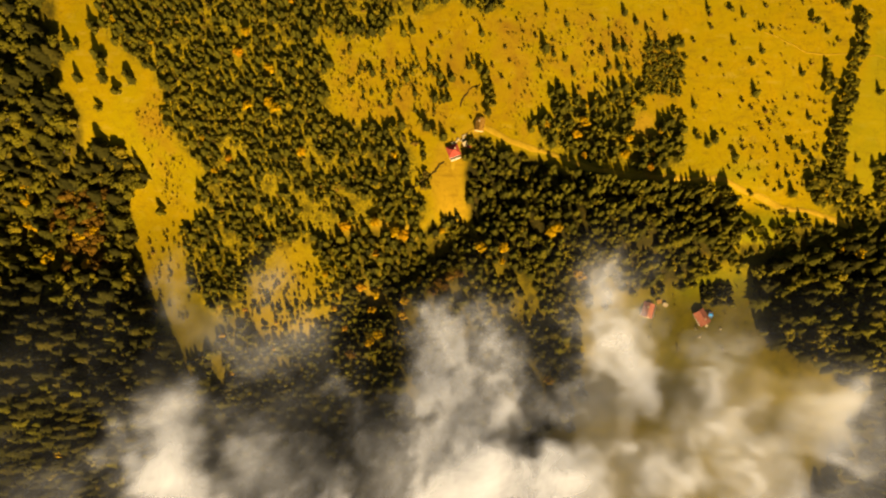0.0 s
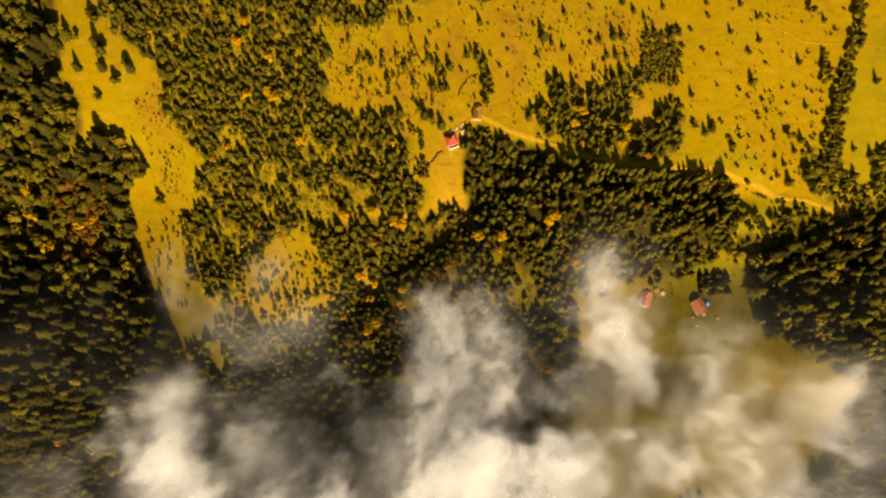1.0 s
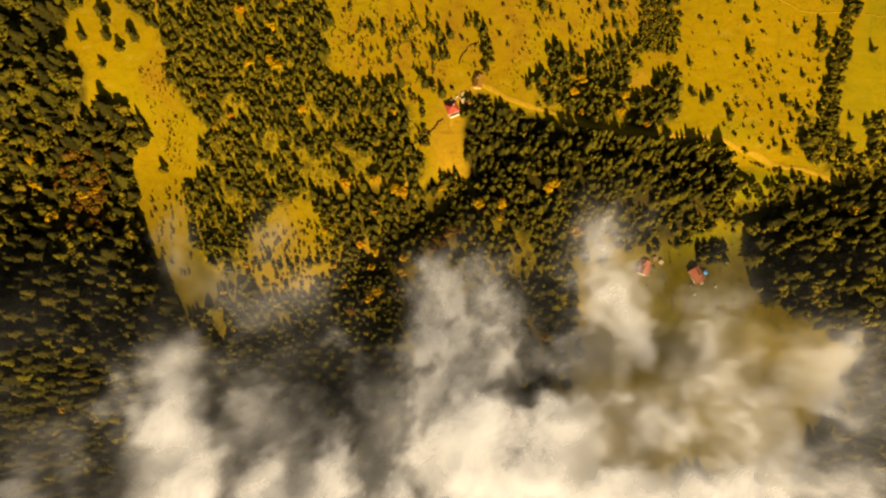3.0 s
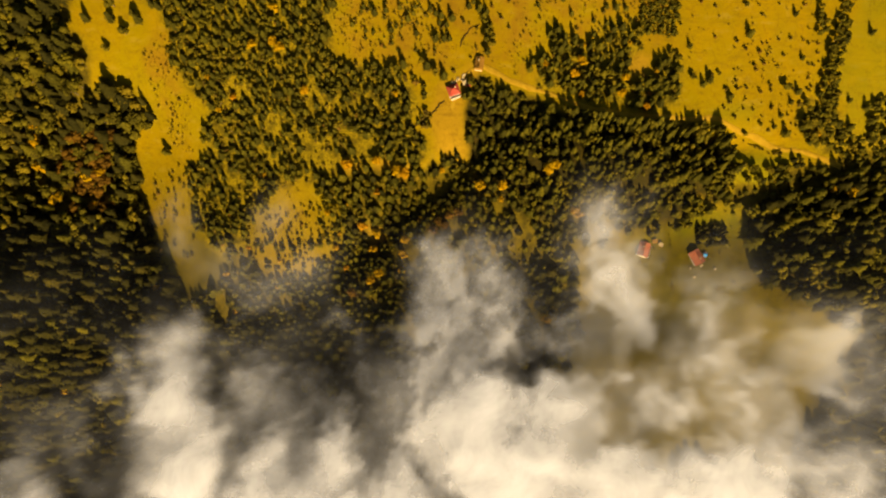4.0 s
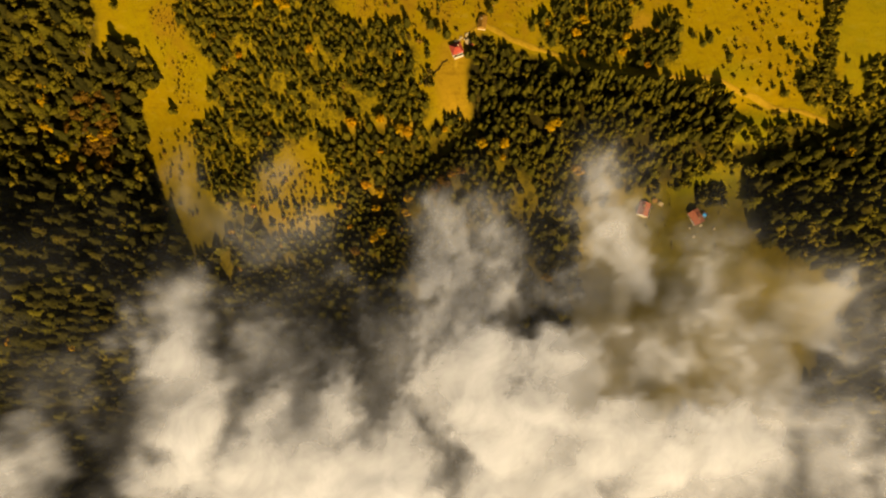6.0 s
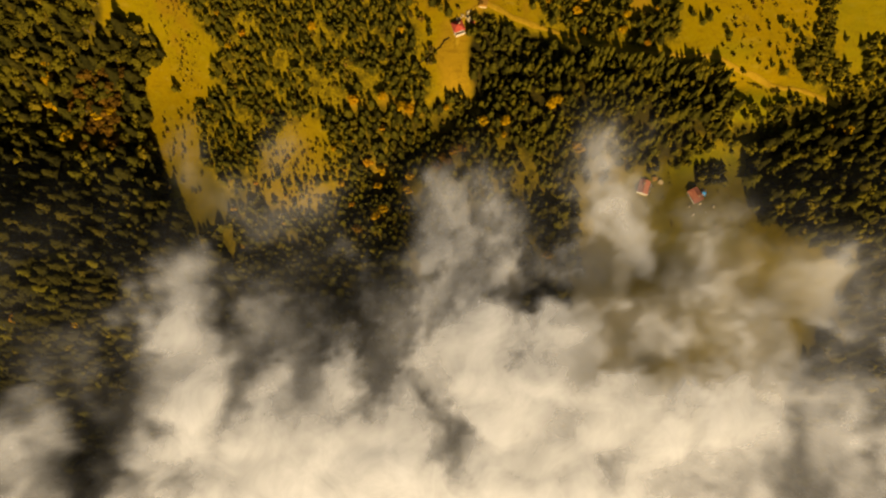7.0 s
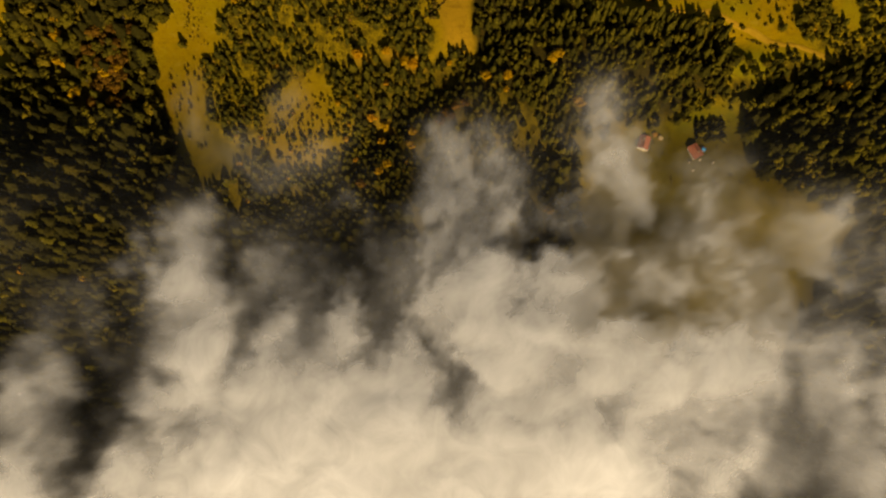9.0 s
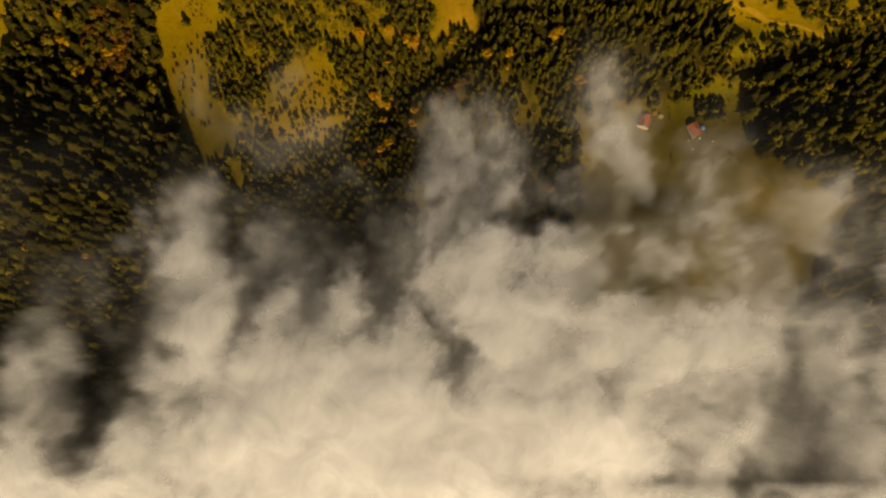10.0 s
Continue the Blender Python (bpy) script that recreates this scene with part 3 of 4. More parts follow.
def ball(rings=3, sides=6):
    """A coarse ball of leaves: points and triangles."""
    verts, faces = [(0, 0, 1)], []
    for k in range(1, rings):
        a = math.pi * k / rings
        verts += [(math.sin(a) * math.cos(6.283 * s / sides + k * 0.5), math.sin(a) * math.sin(6.283 * s / sides + k * 0.5), math.cos(a)) for s in range(sides)]
    verts.append((0, 0, -1))
    for s in range(sides):
        faces.append((0, 1 + s, 1 + (s + 1) % sides))
        for k in range(rings - 2):
            p, q = 1 + k * sides, 1 + (k + 1) * sides
            faces += [(p + s, q + s, q + (s + 1) % sides), (p + s, q + (s + 1) % sides, p + (s + 1) % sides)]
        faces.append((len(verts) - 1, len(verts) - 1 - sides + (s + 1) % sides, len(verts) - 1 - sides + s))
    return verts, faces


BALL, OCTA = ball(), ball(2, 4)


def leafy_crown(seed, clumps, flat=0.8, base=0.22, wide=0.42, cores=12):
    """Boughs of leaf clumps of many sizes gathered into uneven lobes, with gaps between."""
    r = random.Random(seed)
    lobes = [(r.uniform(-0.22, 0.22), r.uniform(-0.22, 0.22), r.uniform(base + 0.2, 0.75), r.uniform(0.14, 0.22)) for _ in range(6)]
    lobes.append((0, 0, 0.62, wide * 0.62))
    verts, faces = [], []
    for n in range(clumps):
        lx, ly, lz, lr = lobes[n % 7] if n < cores else r.choice(lobes)
        d = Vector((r.gauss(0, 1), r.gauss(0, 1), r.gauss(0.3, 1))).normalized() * lr * (r.uniform(0.1, 0.6) if n < cores else r.uniform(0.8, 1.1))
        p, size = Vector((lx + d.x, ly + d.y, max(base, lz + d.z * flat))), r.uniform(0.12, 0.20) * (12 / cores) ** 0.3 if n < cores else r.uniform(0.045, 0.10)
        turn = Euler((r.random() * 6, r.random() * 6, r.random() * 6)).to_matrix()
        i = len(verts)
        points, sides = BALL if n < cores else OCTA
        verts += [tuple(p + turn @ (Vector(q) * size * r.uniform(0.6, 1.35))) for q in points]
        faces += [tuple(i + k for k in f) for f in sides]
    return np.array(verts), np.array(faces)


def stem(seed, top, limbs, thick=0.022):
    """A tapered trunk with limbs reaching up and out."""
    r = random.Random(seed)
    verts, faces = [], []

    def tube(a, b, ra, rb):
        a, b = Vector(a), Vector(b)
        q, i = (b - a).to_track_quat("Z", "Y"), len(verts)
        for p, rad in ((a, ra), (b, rb)):
            verts.extend(tuple(p + q @ Vector((rad * math.cos(k * 1.2566), rad * math.sin(k * 1.2566), 0))) for k in range(5))
        faces.extend((i + k, i + (k + 1) % 5, i + 5 + (k + 1) % 5, i + 5 + k) for k in range(5))

    tube((0, 0, -0.06), (0, 0, top * 0.5), thick, thick * 0.7)
    tube((0, 0, top * 0.5), (0, 0, top), thick * 0.7, thick * 0.15)
    for _ in range(limbs):
        z, a = r.uniform(0.25, 0.55), r.random() * 6.28
        tube((0, 0, z), (0.24 * math.cos(a), 0.24 * math.sin(a), z + r.uniform(0.1, 0.25)), thick * 0.45, thick * 0.12)
    return np.array(verts), np.array(faces)


class Kind:
    """One kind of tree: fine shapes for trees that stand apart, lighter ones for the depth of the woods."""

    def __init__(self, name, label, leaves, fine, light, trunk, width):
        self.name, self.label, self.width = name, label, width
        self.material, self.light, self.trunk = leaves, light, trunk
        self.crowns = [mesh_of("crown", *f, leaves, name != "spruce_tree") for f in fine]
        self.stem = mesh_of("trunk", *trunk, BARK)


KINDS = {
    "spruce": Kind("spruce_tree", "dark green spruce tree on the hillside", SPRUCE, [spruce_crown(i, 9, 9) for i in range(5)],
                   [spruce_crown(20 + i, 7, 8) for i in range(8)], stem(1, 0.93, 0, 0.014), 1.0),
    # Spruce shapes again, in the needle colour that holds painted shade.
    "shaded_spruce": Kind("shaded_spruce_tree", "spruce with a dim wood's shade in its dark brown-green needle colour", SHADED_SPRUCE, [spruce_crown(10 + i, 9, 9) for i in range(3)],
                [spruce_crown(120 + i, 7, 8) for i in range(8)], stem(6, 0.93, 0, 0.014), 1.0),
    "broad": Kind("broadleaf_tree", "olive green broadleaf tree turning to autumn", BROADLEAF, [leafy_crown(40 + i, 95) for i in range(4)],
                  [leafy_crown(60 + i, 44, cores=8) for i in range(8)], stem(2, 0.6, 6), 1.0),
    "gold": Kind("autumn_tree", "broadleaf tree in golden orange autumn leaf", GOLDLEAF, [leafy_crown(80 + i, 95) for i in range(4)],
                 [leafy_crown(90 + i, 44, cores=8) for i in range(3)], stem(3, 0.6, 6), 1.0),
    "russet": Kind("russet_tree", "broadleaf tree in rusty brown autumn leaf", RUSSETLEAF, [leafy_crown(84 + i, 95) for i in range(4)],
                   [leafy_crown(94 + i, 44, cores=8) for i in range(2)], stem(5, 0.6, 6), 1.0),
    "shrub": Kind("shrub", "small brown-green shrub in the dry meadow", SHRUB, [leafy_crown(100 + i, 28, 0.8, 0.05, 0.6, 5) for i in range(4)],
                  [leafy_crown(110 + i, 10, 0.8, 0.05, 0.6, 2) for i in range(5)], stem(4, 0.4, 5, 0.03), 1.2),
}
rng = random.Random(7)


def plant(kind, x, y, h, group, label="", width=0.0):
    """One tree as a thing of its own: trunk and crown."""
    k = KINDS[kind]
    tree = new(k.name)
    tree.empty_display_size = 0.5
    w = width or h * k.width * rng.uniform(0.9, 1.15)
    tree.matrix_world = Matrix.LocRotScale((x, y, float(ground_z(x, y))), Euler((0, 0, rng.random() * 6.28)), (w, w, h))
    part("trunk", k.stem, tree)
    part("crown", rng.choice(k.crowns), tree)
    return tagged(tree, label or k.label, "tree" if kind != "shrub" else "shrub", group)


SINGLES = {"spruce": 110, "shaded_spruce": 0, "broad": 60, "gold": 60, "russet": 0, "shrub": 0}


def stand(name, label, places):
    """A wood: the trees in the middle stretch of the plan stand singly, the rest, too many to count, are joined into one mesh
    of crowns and one of trunks. places: kind, x, y, height, width."""
    joined = []
    for p in places:
        if SINGLES[p[0]] > 0 and -240 < p[1] < 210 and 70 < p[2] < 230 and p[0] != "shrub":
            SINGLES[p[0]] -= 1
            plant(p[0], p[1], p[2], p[3], "trees of the " + name.replace("_", " "), width=p[4])
        else:
            joined.append(p)
    places = joined
    home = tagged(new(name), label, "woodland", kind="stuff")
    home.empty_display_size = 1.0
    for kind in KINDS:
        rows = [p for p in places if p[0] == kind]
        if not rows:
            continue
        k = KINDS[kind]
        for what, shapes, material in (("crowns", k.light, k.material), ("trunks", [k.trunk], BARK))[:1 if kind == "shrub" else 2]:
            verts, faces, tint, start = [], [], [], 0
            for n, (_, x, y, h, w) in enumerate(rows):
                v, f = shapes[n % len(shapes)]
                a = rng.random() * 6.28
                c, s = math.cos(a) * w, math.sin(a) * w
                lean = rng.uniform(-0.03, 0.03)
                verts.append(np.stack([x + v[:, 0] * c - v[:, 1] * s + lean * v[:, 2] * h, y + v[:, 0] * s + v[:, 1] * c,
                                       float(ground_z(x, y)) + v[:, 2] * h], 1))
                faces.append(f + start)
                tint.append(np.full(len(v), rng.random()))
                start += len(v)
            me = big_mesh(what, np.concatenate(verts), np.concatenate(faces), material)
            if kind != "spruce":
                me.polygons.foreach_set("use_smooth", [True] * len(me.polygons))
            set_values(me, "tint", np.concatenate(tint))
            ob = part(what, me, home)
            tagged(ob, kind="stuff")


def scatter(poly, gap, seed, keep=lambda x, y: 1.0, stray=16):
    """Uneven places about gap apart inside an outline."""
    r = random.Random(seed)
    xs, ys = [p[0] for p in poly], [p[1] for p in poly]
    spots, y, row = [], min(ys), 0
    while y < max(ys):
        x = min(xs) + (row % 2) * gap / 2
        while x < max(xs):
            spots.append((x + r.uniform(-0.45, 0.45) * gap, y + r.uniform(-0.45, 0.45) * gap))
            x += gap
        y, row = y + gap * 0.87, row + 1
    spots = np.array(spots)
    wander = stray * (clouded(spots[:, 0], spots[:, 1], 18, seed, 3) - 0.5)
    spots = spots[inside(poly, spots[:, 0] + wander, spots[:, 1] - wander)]
    return [(float(x), float(y)) for x, y in spots if r.random() < keep(x, y)]


def near_road(x, y):
    return float(distance(ROAD, np.array([x]), np.array([y]))[0]) < 4.8


def thin(x, y, lo, size, seed):
    """Share of trees that stand here: gaps where the land is open."""
    lo = lo if isinstance(lo, float) else lo(x, y)
    return 1.0 if clouded(np.array([x]), np.array([y]), size, seed, 3)[0] > lo else 0.16


def in_meadow(x, y):
    wx, wy = np.array([x]), np.array([y])
    stray = 60 * (float(clouded(wx, wy, 30, 17, 3)[0]) - 0.5)
    return inside(VALLEY_MEADOW, wx + stray, wy - stray)[0] or any(inside(p, wx, wy)[0] for p in (GLADE_WEST, LOWER_FIELD_END))


def fill(poly, gap, seed, heights, mix, width=1.0, lo=0.0, size=30, stray=16, shaded_share=None):
    """Trees for one wood. mix: chance of broadleaf and of golden trees."""
    r, rows = random.Random(seed), []
    for x, y in scatter(poly, gap, seed, lambda a, b: thin(a, b, lo, size, seed), stray):
        if near_road(x, y) or in_meadow(x, y) or any(abs(x - a) < 4.2 and -5.5 < y - b < 3.5 for a, b, _ in GOLD_TREES + RUSSET_TREES):
            continue
        u, h = r.random() * (1.9 if y < 45 and x < 0 else 1.2 if y < 45 else 1.0), r.uniform(*heights)
        kind = "gold" if u < mix[1] else "broad" if u < mix[0] + mix[1] else "spruce"
        # Share of trees given the shade-darkened needles.
        if shaded_share and kind != "gold" and r.random() < shaded_share(x, y):
            kind = "shaded_spruce"
        if kind in ("spruce", "shaded_spruce"):
            rows.append((kind, x, y, h, h * width * r.uniform(0.85, 1.2)))
        else:
            rows.append((kind, x, y, h * 0.75, h * width * r.uniform(0.7, 1.05)))
    return rows


def in_gap(x, y):
    return any(inside(g, np.array([x]), np.array([y]))[0] for g in GOLD_GAPS)


stand("west_woodland", "tall mixed wood of olive broadleaf trees and spruces", fill(WEST_WOOD, 7.6, 1, (10, 20), (0.75, 0.008), 0.92, shaded_share=lambda x, y: min(0.85, max(0.35, (75 - y) / 60))))
stand("middle_woodland", "mixed spruce wood with olive and yellow trees and gaps", 
      [p for p in fill(MIDDLE_WOOD, 4.6, 2, (4.5, 8.2), (0.5, 0.006), 1.0, lambda x, y: 0.26 if y > 140 and x < -120 else 0.36 if y > 140 else 0.42, 13) if not in_gap(p[1], p[2])])
stand("ravine_woodland", "dark mixed wood in a fold of the slope", fill(RAVINE_WOOD, 5.2, 3, (6, 9), (0.35, 0.006), 1.0, 0.33, 16, shaded_share=lambda x, y: 0.35))


def in_ravine(x, y):
    return float(distance(SOUTHEAST_RAVINE, np.array([x]), np.array([y]))[0]) < 6.5


def east_rows():
    """Dark spruces; the tallest stand along a dip below the track and shade it."""
    rows = []
    for kind, x, y, h, w in fill(EAST_WOOD, 4.4, 4, (4.0, 10.5), (0.35, 0.004), 0.9, 0.34, 11):
        d = float(distance(ROAD, np.array([x]), np.array([y]))[0])
        if x < 82 and d < 8:
            continue
        if x < 82 and d < 18:
            h = h * 0.75
        if inside(EAST_VOID, np.array([x]), np.array([y]))[0]:
            h, w = h * 1.5, w * 1.1
        if 95 < x < 160 and d < 26 or x >= 160 and y > 70 and d > 9:
            h, w = h * (2.0 if 135 < x < 162 and d < 16 else 1.55), w * 1.15
        rows.append((kind, x, y, h, w))
    r = random.Random(41)
    for (ax, ay), (bx, by) in zip(ROAD[5:8], ROAD[6:9]):
        n = int(math.hypot(bx - ax, by - ay) / 2.6)
        for k in range(n):
            u, h = (k + r.uniform(-0.4, 0.4)) / n, r.uniform(10, 14) if ax < 160 else r.uniform(4.5, 7)
            rows.append(("spruce", ax + (bx - ax) * u, ay + (by - ay) * u - r.uniform(5.0, 7.5), h, h * 0.55))
    return rows


stand("east_woodland", "dense dark spruce wood below a dirt track", east_rows())
stand("copse", "small copse of dark spruces and rusty trees",
      [p for p in fill(COPSE, 4.5, 5, (4.8, 9), (0.4, 0.03), 1.0, 0.30, 12, stray=6) if not inside(COPSE_GLADE, np.array([p[1]]), np.array([p[2]]))[0]])
stand("southeast_woodland", "broad olive wood with large spreading crowns", 
      [("spruce", x, y, h * 0.4, w * 0.5) if in_ravine(x, y) else (k, x, y, h * 0.5, w * 0.55) if y > 62 and x < 262 else (k, x, y, h, w) for k, x, y, h, w in fill(SOUTHEAST_WOOD, 6.8, 6, (9, 16), (0.5, 0.006), 1.0, shaded_share=lambda x, y: 0.4)])
stand("field_edge_woodland", "olive broadleaf wood between field and track", fill(FIELD_EDGE, 5.2, 12, (4.5, 8), (0.75, 0.01), 1.1) + fill(EDGE_EAST, 5.2, 14, (5, 9), (0.7, 0.0), 1.1))
stand("north_woodland", "spruce wood on the upper meadow's edge", fill(NORTH_WOOD, 4.6, 8, (5, 8), (0.3, 0.02), 1.0))
stand("valley_woodland", "shaded mixed wood on the valley floor under fog", fill(VALLEY_WOOD, 8.2, 9, (8, 14), (0.06, 0.0), 1.1, 0.2, 60, shaded_share=lambda x, y: 0.8))
stand("young_plantation", "dense square planting of young spruces", fill(PLANTATION, 2.7, 10, (2.6, 4.0), (0.75, 0.0), 1.3, 0.2, 9, stray=2))
stand("spruce_block", "dense square block of dark spruces beside a house", fill(BLOCK, 2.6, 11, (4, 5.2), (0.0, 0.0), 1.0, stray=1, shaded_share=lambda x, y: 1.0))

for places, kind, group in ((MEADOW_TREES, "spruce", "trees on the open meadow"), (COPSE_TREES, "spruce", "trees by the copse"),
                            (UPPER_TREES, "spruce", "trees on the upper meadow"), (FIELD_TREES, "spruce", "trees round the clearings"),
                            (BROAD_TREES, "broad", "broad trees in the open"),
                            (GOLD_TREES, "gold", "golden autumn trees"), (RUSSET_TREES, "russet", "russet autumn trees")):
    for n, (x, y, h) in enumerate(places):
        big = 1.0 if places is FIELD_TREES else 0.76
        if places is FIELD_TREES and n % 2:
            plant("broad", x, y, h * 0.8, group, "olive round-crowned tree at the edge of a clearing", h * 0.75)
        elif places is MEADOW_TREES and n % 3 == 1:
            plant("broad", x, y, h * 0.62, group, "small olive round-crowned tree on open grass")
        else:
            plant(kind, x, y, h * (big if kind == "spruce" else 1.0 if kind == "gold" else 0.8), group, width=h * 1.12 if kind in ("gold", "russet") else 0.0)

for n, (x, y) in enumerate(scatter(HEDGE, 3.4, 29, stray=4) + scatter(HEDGE_END, 3.9, 30, stray=2)):
    plant("broad" if n % 5 else "spruce", x, y, rng.uniform(3.8, 6.6), "row of trees between fields", "tree in a dense dark row between two fields")

EAST_MEADOW = [(160, 235), (275, 235), (275, 95), (200, 115), (165, 150)]
EAST_SCRUB = [(205, 165), (262, 168), (262, 96), (215, 106), (195, 120)]


def open_ground(x, y):
    return not any(inside(p, np.array([x]), np.array([y]))[0] for p in WOODS) and not near_road(x, y)


spots = scatter(RUST_FIELD, 12.5, 21) + scatter(EAST_MEADOW, 14, 22) + scatter(EAST_SCRUB, 9.5, 23)
for x, y in spots:
    if open_ground(x, y):
        plant("shrub", x, y, rng.choice((0.8, 1.1, 1.6, 2.4, 3.0)), "shrubs of the meadow")

for x, y in scatter(UPPER_SCRUB, 6.5, 28, lambda x, y: thin(x, y, 0.52, 16, 74)):
    plant("spruce", x, y, rng.uniform(2.0, 4.6), "young trees on the upper meadow", "young green spruce among dry grass")

for (ax, ay), (bx, by) in zip(ROAD[8:12], ROAD[9:13]):
    for k in range(4):
        u = (k + rng.random()) / 4
        plant("shrub", ax + (bx - ax) * u - 2.2, ay + (by - ay) * u - rng.uniform(3.4, 5.0), rng.uniform(1.4, 3.0), "bushes below the track",
              "dark bush on the bank below a dirt track")

for (ax, ay), (bx, by) in zip(GULLY, GULLY[1:]):
    plant("shrub", (ax + bx) / 2 + rng.uniform(-1.5, 1.5), (ay + by) / 2 + rng.uniform(1.0, 2.2), rng.uniform(0.6, 1.6), "shrubs along the gully")

tufts = scatter(RUST_FIELD, 3.2, 24, lambda x, y: 0.6 * thin(x, y, 0.46, 22, 71)) + scatter(EAST_SCRUB, 3.0, 25, lambda x, y: 0.3 * thin(x, y, 0.5, 18, 72))
tufts += scatter(EAST_MEADOW, 4.0, 26, lambda x, y: 0.25 * thin(x, y, 0.6, 20, 73)) + scatter(LOWER_FIELD, 2.2, 27, lambda x, y: 0.75 * thin(x, y, 0.45, 9, 77)) + scatter(GLADE, 3.6, 37, lambda x, y: 0.35) + scatter(UPPER_SCRUB, 2.6, 38, lambda x, y: 0.5 * thin(x, y, 0.47, 9, 78))
stand("undergrowth", "low bushes and bracken in gaps of the wood",
      [("shrub", x, y, h, h * 1.4)
       for x, y in scatter(MIDDLE_WOOD, 3.7, 31, lambda x, y: 0.2 if in_gap(x, y) else 0.6) + scatter(COPSE, 4.2, 32, lambda x, y: 0.5)
       + scatter(RAVINE_WOOD, 6.0, 33, lambda x, y: 0.4) for h in (rng.choice((0.8, 1.2, 1.8, 2.6)) * rng.uniform(0.85, 1.2),)])

for n, (x, y) in enumerate(scatter(GLADE_SCRUB, 4.6, 34, lambda x, y: thin(x, y, 0.46, 14, 75)) + scatter(LOWER_FIELD_END, 7.0, 35, lambda x, y: thin(x, y, 0.48, 14, 76))):
    plant(("broad", "shrub", "shrub", "spruce", "shrub")[n % 5], x, y, rng.uniform(1.0, 3.2), "young trees scattered in the glade",
          "young olive tree among dry grass in a glade")

for n, (x, y) in enumerate(scatter(GLADE_RIM, 5.0, 39, lambda x, y: 0.85, 6) + scatter(GLADE_FOOT, 6.0, 40, lambda x, y: 0.6, 10)):
    plant(("broad", "spruce", "broad", "gold")[n % 4 if n % 12 == 3 else n % 3], x, y, rng.uniform(3.8, 7.0), "trees round the western glade",
          "olive tree at the rim of a misty glade")

for n, (x, y) in enumerate(scatter(CLEARING_EDGE, 3.8, 36, lambda x, y: 0.7, 6)):
    plant(("broad", "spruce", "shrub")[n % 3], x, y, rng.uniform(2.2, 5.8), "small trees round the farm clearing",
          "small olive tree on the edge of a farm clearing")
stand("low_scrub", "scattered low brown scrub and tufts in dry grass",
      [("shrub", x, y, h, h * 1.1) for x, y in tufts if open_ground(x, y) for h in (rng.choice((0.5, 0.8, 1.2, 1.9)) * rng.uniform(0.8, 1.2),)])


def felled(places):
    """Bare pale poles and branches lying in the grass."""
    r, verts, faces = random.Random(61), [], []
    for x, y in places:
        a, long, t = r.random() * 3.14, r.uniform(1.5, 4.5), r.uniform(0.10, 0.2)
        for u, k in ((-0.5, 1.0), (0.0, 0.8), (0.5, 0.4)):
            px, py = x + math.cos(a) * long * u, y + math.sin(a) * long * u
            z = float(ground_z(px, py)) + 0.12
            verts += [(px - math.sin(a) * t * k, py + math.cos(a) * t * k, z), (px, py, z + 1.6 * t * k),
                      (px + math.sin(a) * t * k, py - math.cos(a) * t * k, z), (px, py, z - t)]
        i = len(verts) - 12
        faces += [(i + s + q, i + s + (q + 1) % 4, i + s + 4 + (q + 1) % 4, i + s + 4 + q) for s in (0, 4) for q in range(4)]
    ob = new("felled_branches", big_mesh("felled_branches", np.array(verts), np.array(faces), DIRT))
    tagged(ob, "bleached branches lying among scrub in dry grass", "branches", kind="stuff")


felled([p for p in scatter(UPPER_SCRUB, 3.2, 62, lambda x, y: 0.5) + scatter(RUST_FIELD, 6.0, 63, lambda x, y: 0.4) if open_ground(*p)])


# ---- buildings ----
def slab(bm, corners, thick):
    """A slab of the given thickness hung under four or three corners, with soft edges."""
    top = [bm.verts.new(c) for c in corners]
    low = [bm.verts.new((c[0], c[1], c[2] - thick)) for c in corners]
    n = len(corners)
    bm.faces.new(top)
    bm.faces.new(low[::-1])
    for i in range(n):
        bm.faces.new((top[i], low[i], low[(i + 1) % n], top[(i + 1) % n]))


def box(bm, x0, y0, z0, x1, y1, z1, bevel=0.0):
    made = bmesh.ops.create_cube(bm, size=1, matrix=Matrix.LocRotScale(((x0 + x1) / 2, (y0 + y1) / 2, (z0 + z1) / 2), None, (x1 - x0, y1 - y0, z1 - z0)))
    if bevel:
        edges = list({e for v in made["verts"] for e in v.link_edges})
        bmesh.ops.bevel(bm, geom=edges, offset=bevel, segments=1, affect="EDGES")


def solid(name, material, build, parent=None, label=""):
    bm = bmesh.new()
    build(bm)
    bmesh.ops.recalc_face_normals(bm, faces=bm.faces)
    me = bpy.data.meshes.new(name)
    bm.to_mesh(me)
    bm.free()
    me.materials.append(material)
    return part(name, me, parent, label) if parent else new(name, me)


def put(name, x, y, turn, label, category, sink=0.0):
    home = new(name)
    home.matrix_world = pose(x, y, float(ground_z(x, y)) - sink, 0, 0, turn)
    return tagged(home, label, category)


def ribs(roof, a, b, c, d, n, material):
    """Raised seams down one slope. a, b: the eaves' ends; c, d: the ridge's ends."""
    a, b, c, d = (Vector(p) for p in (a, b, c, d))
    for i in range(n + 1):
        p, q = a.lerp(b, i / n), c.lerp(d, i / n)
        side = (b - a).normalized() * 0.05
        up = Vector((0, 0, 0.07))
        mesh = mesh_of("seam", [p - side, p + side, q + side, q - side, p + up, q + up], [(0, 4, 5, 3), (1, 2, 5, 4), (0, 1, 4), (3, 5, 2)], material)
        part("seam", mesh, roof)


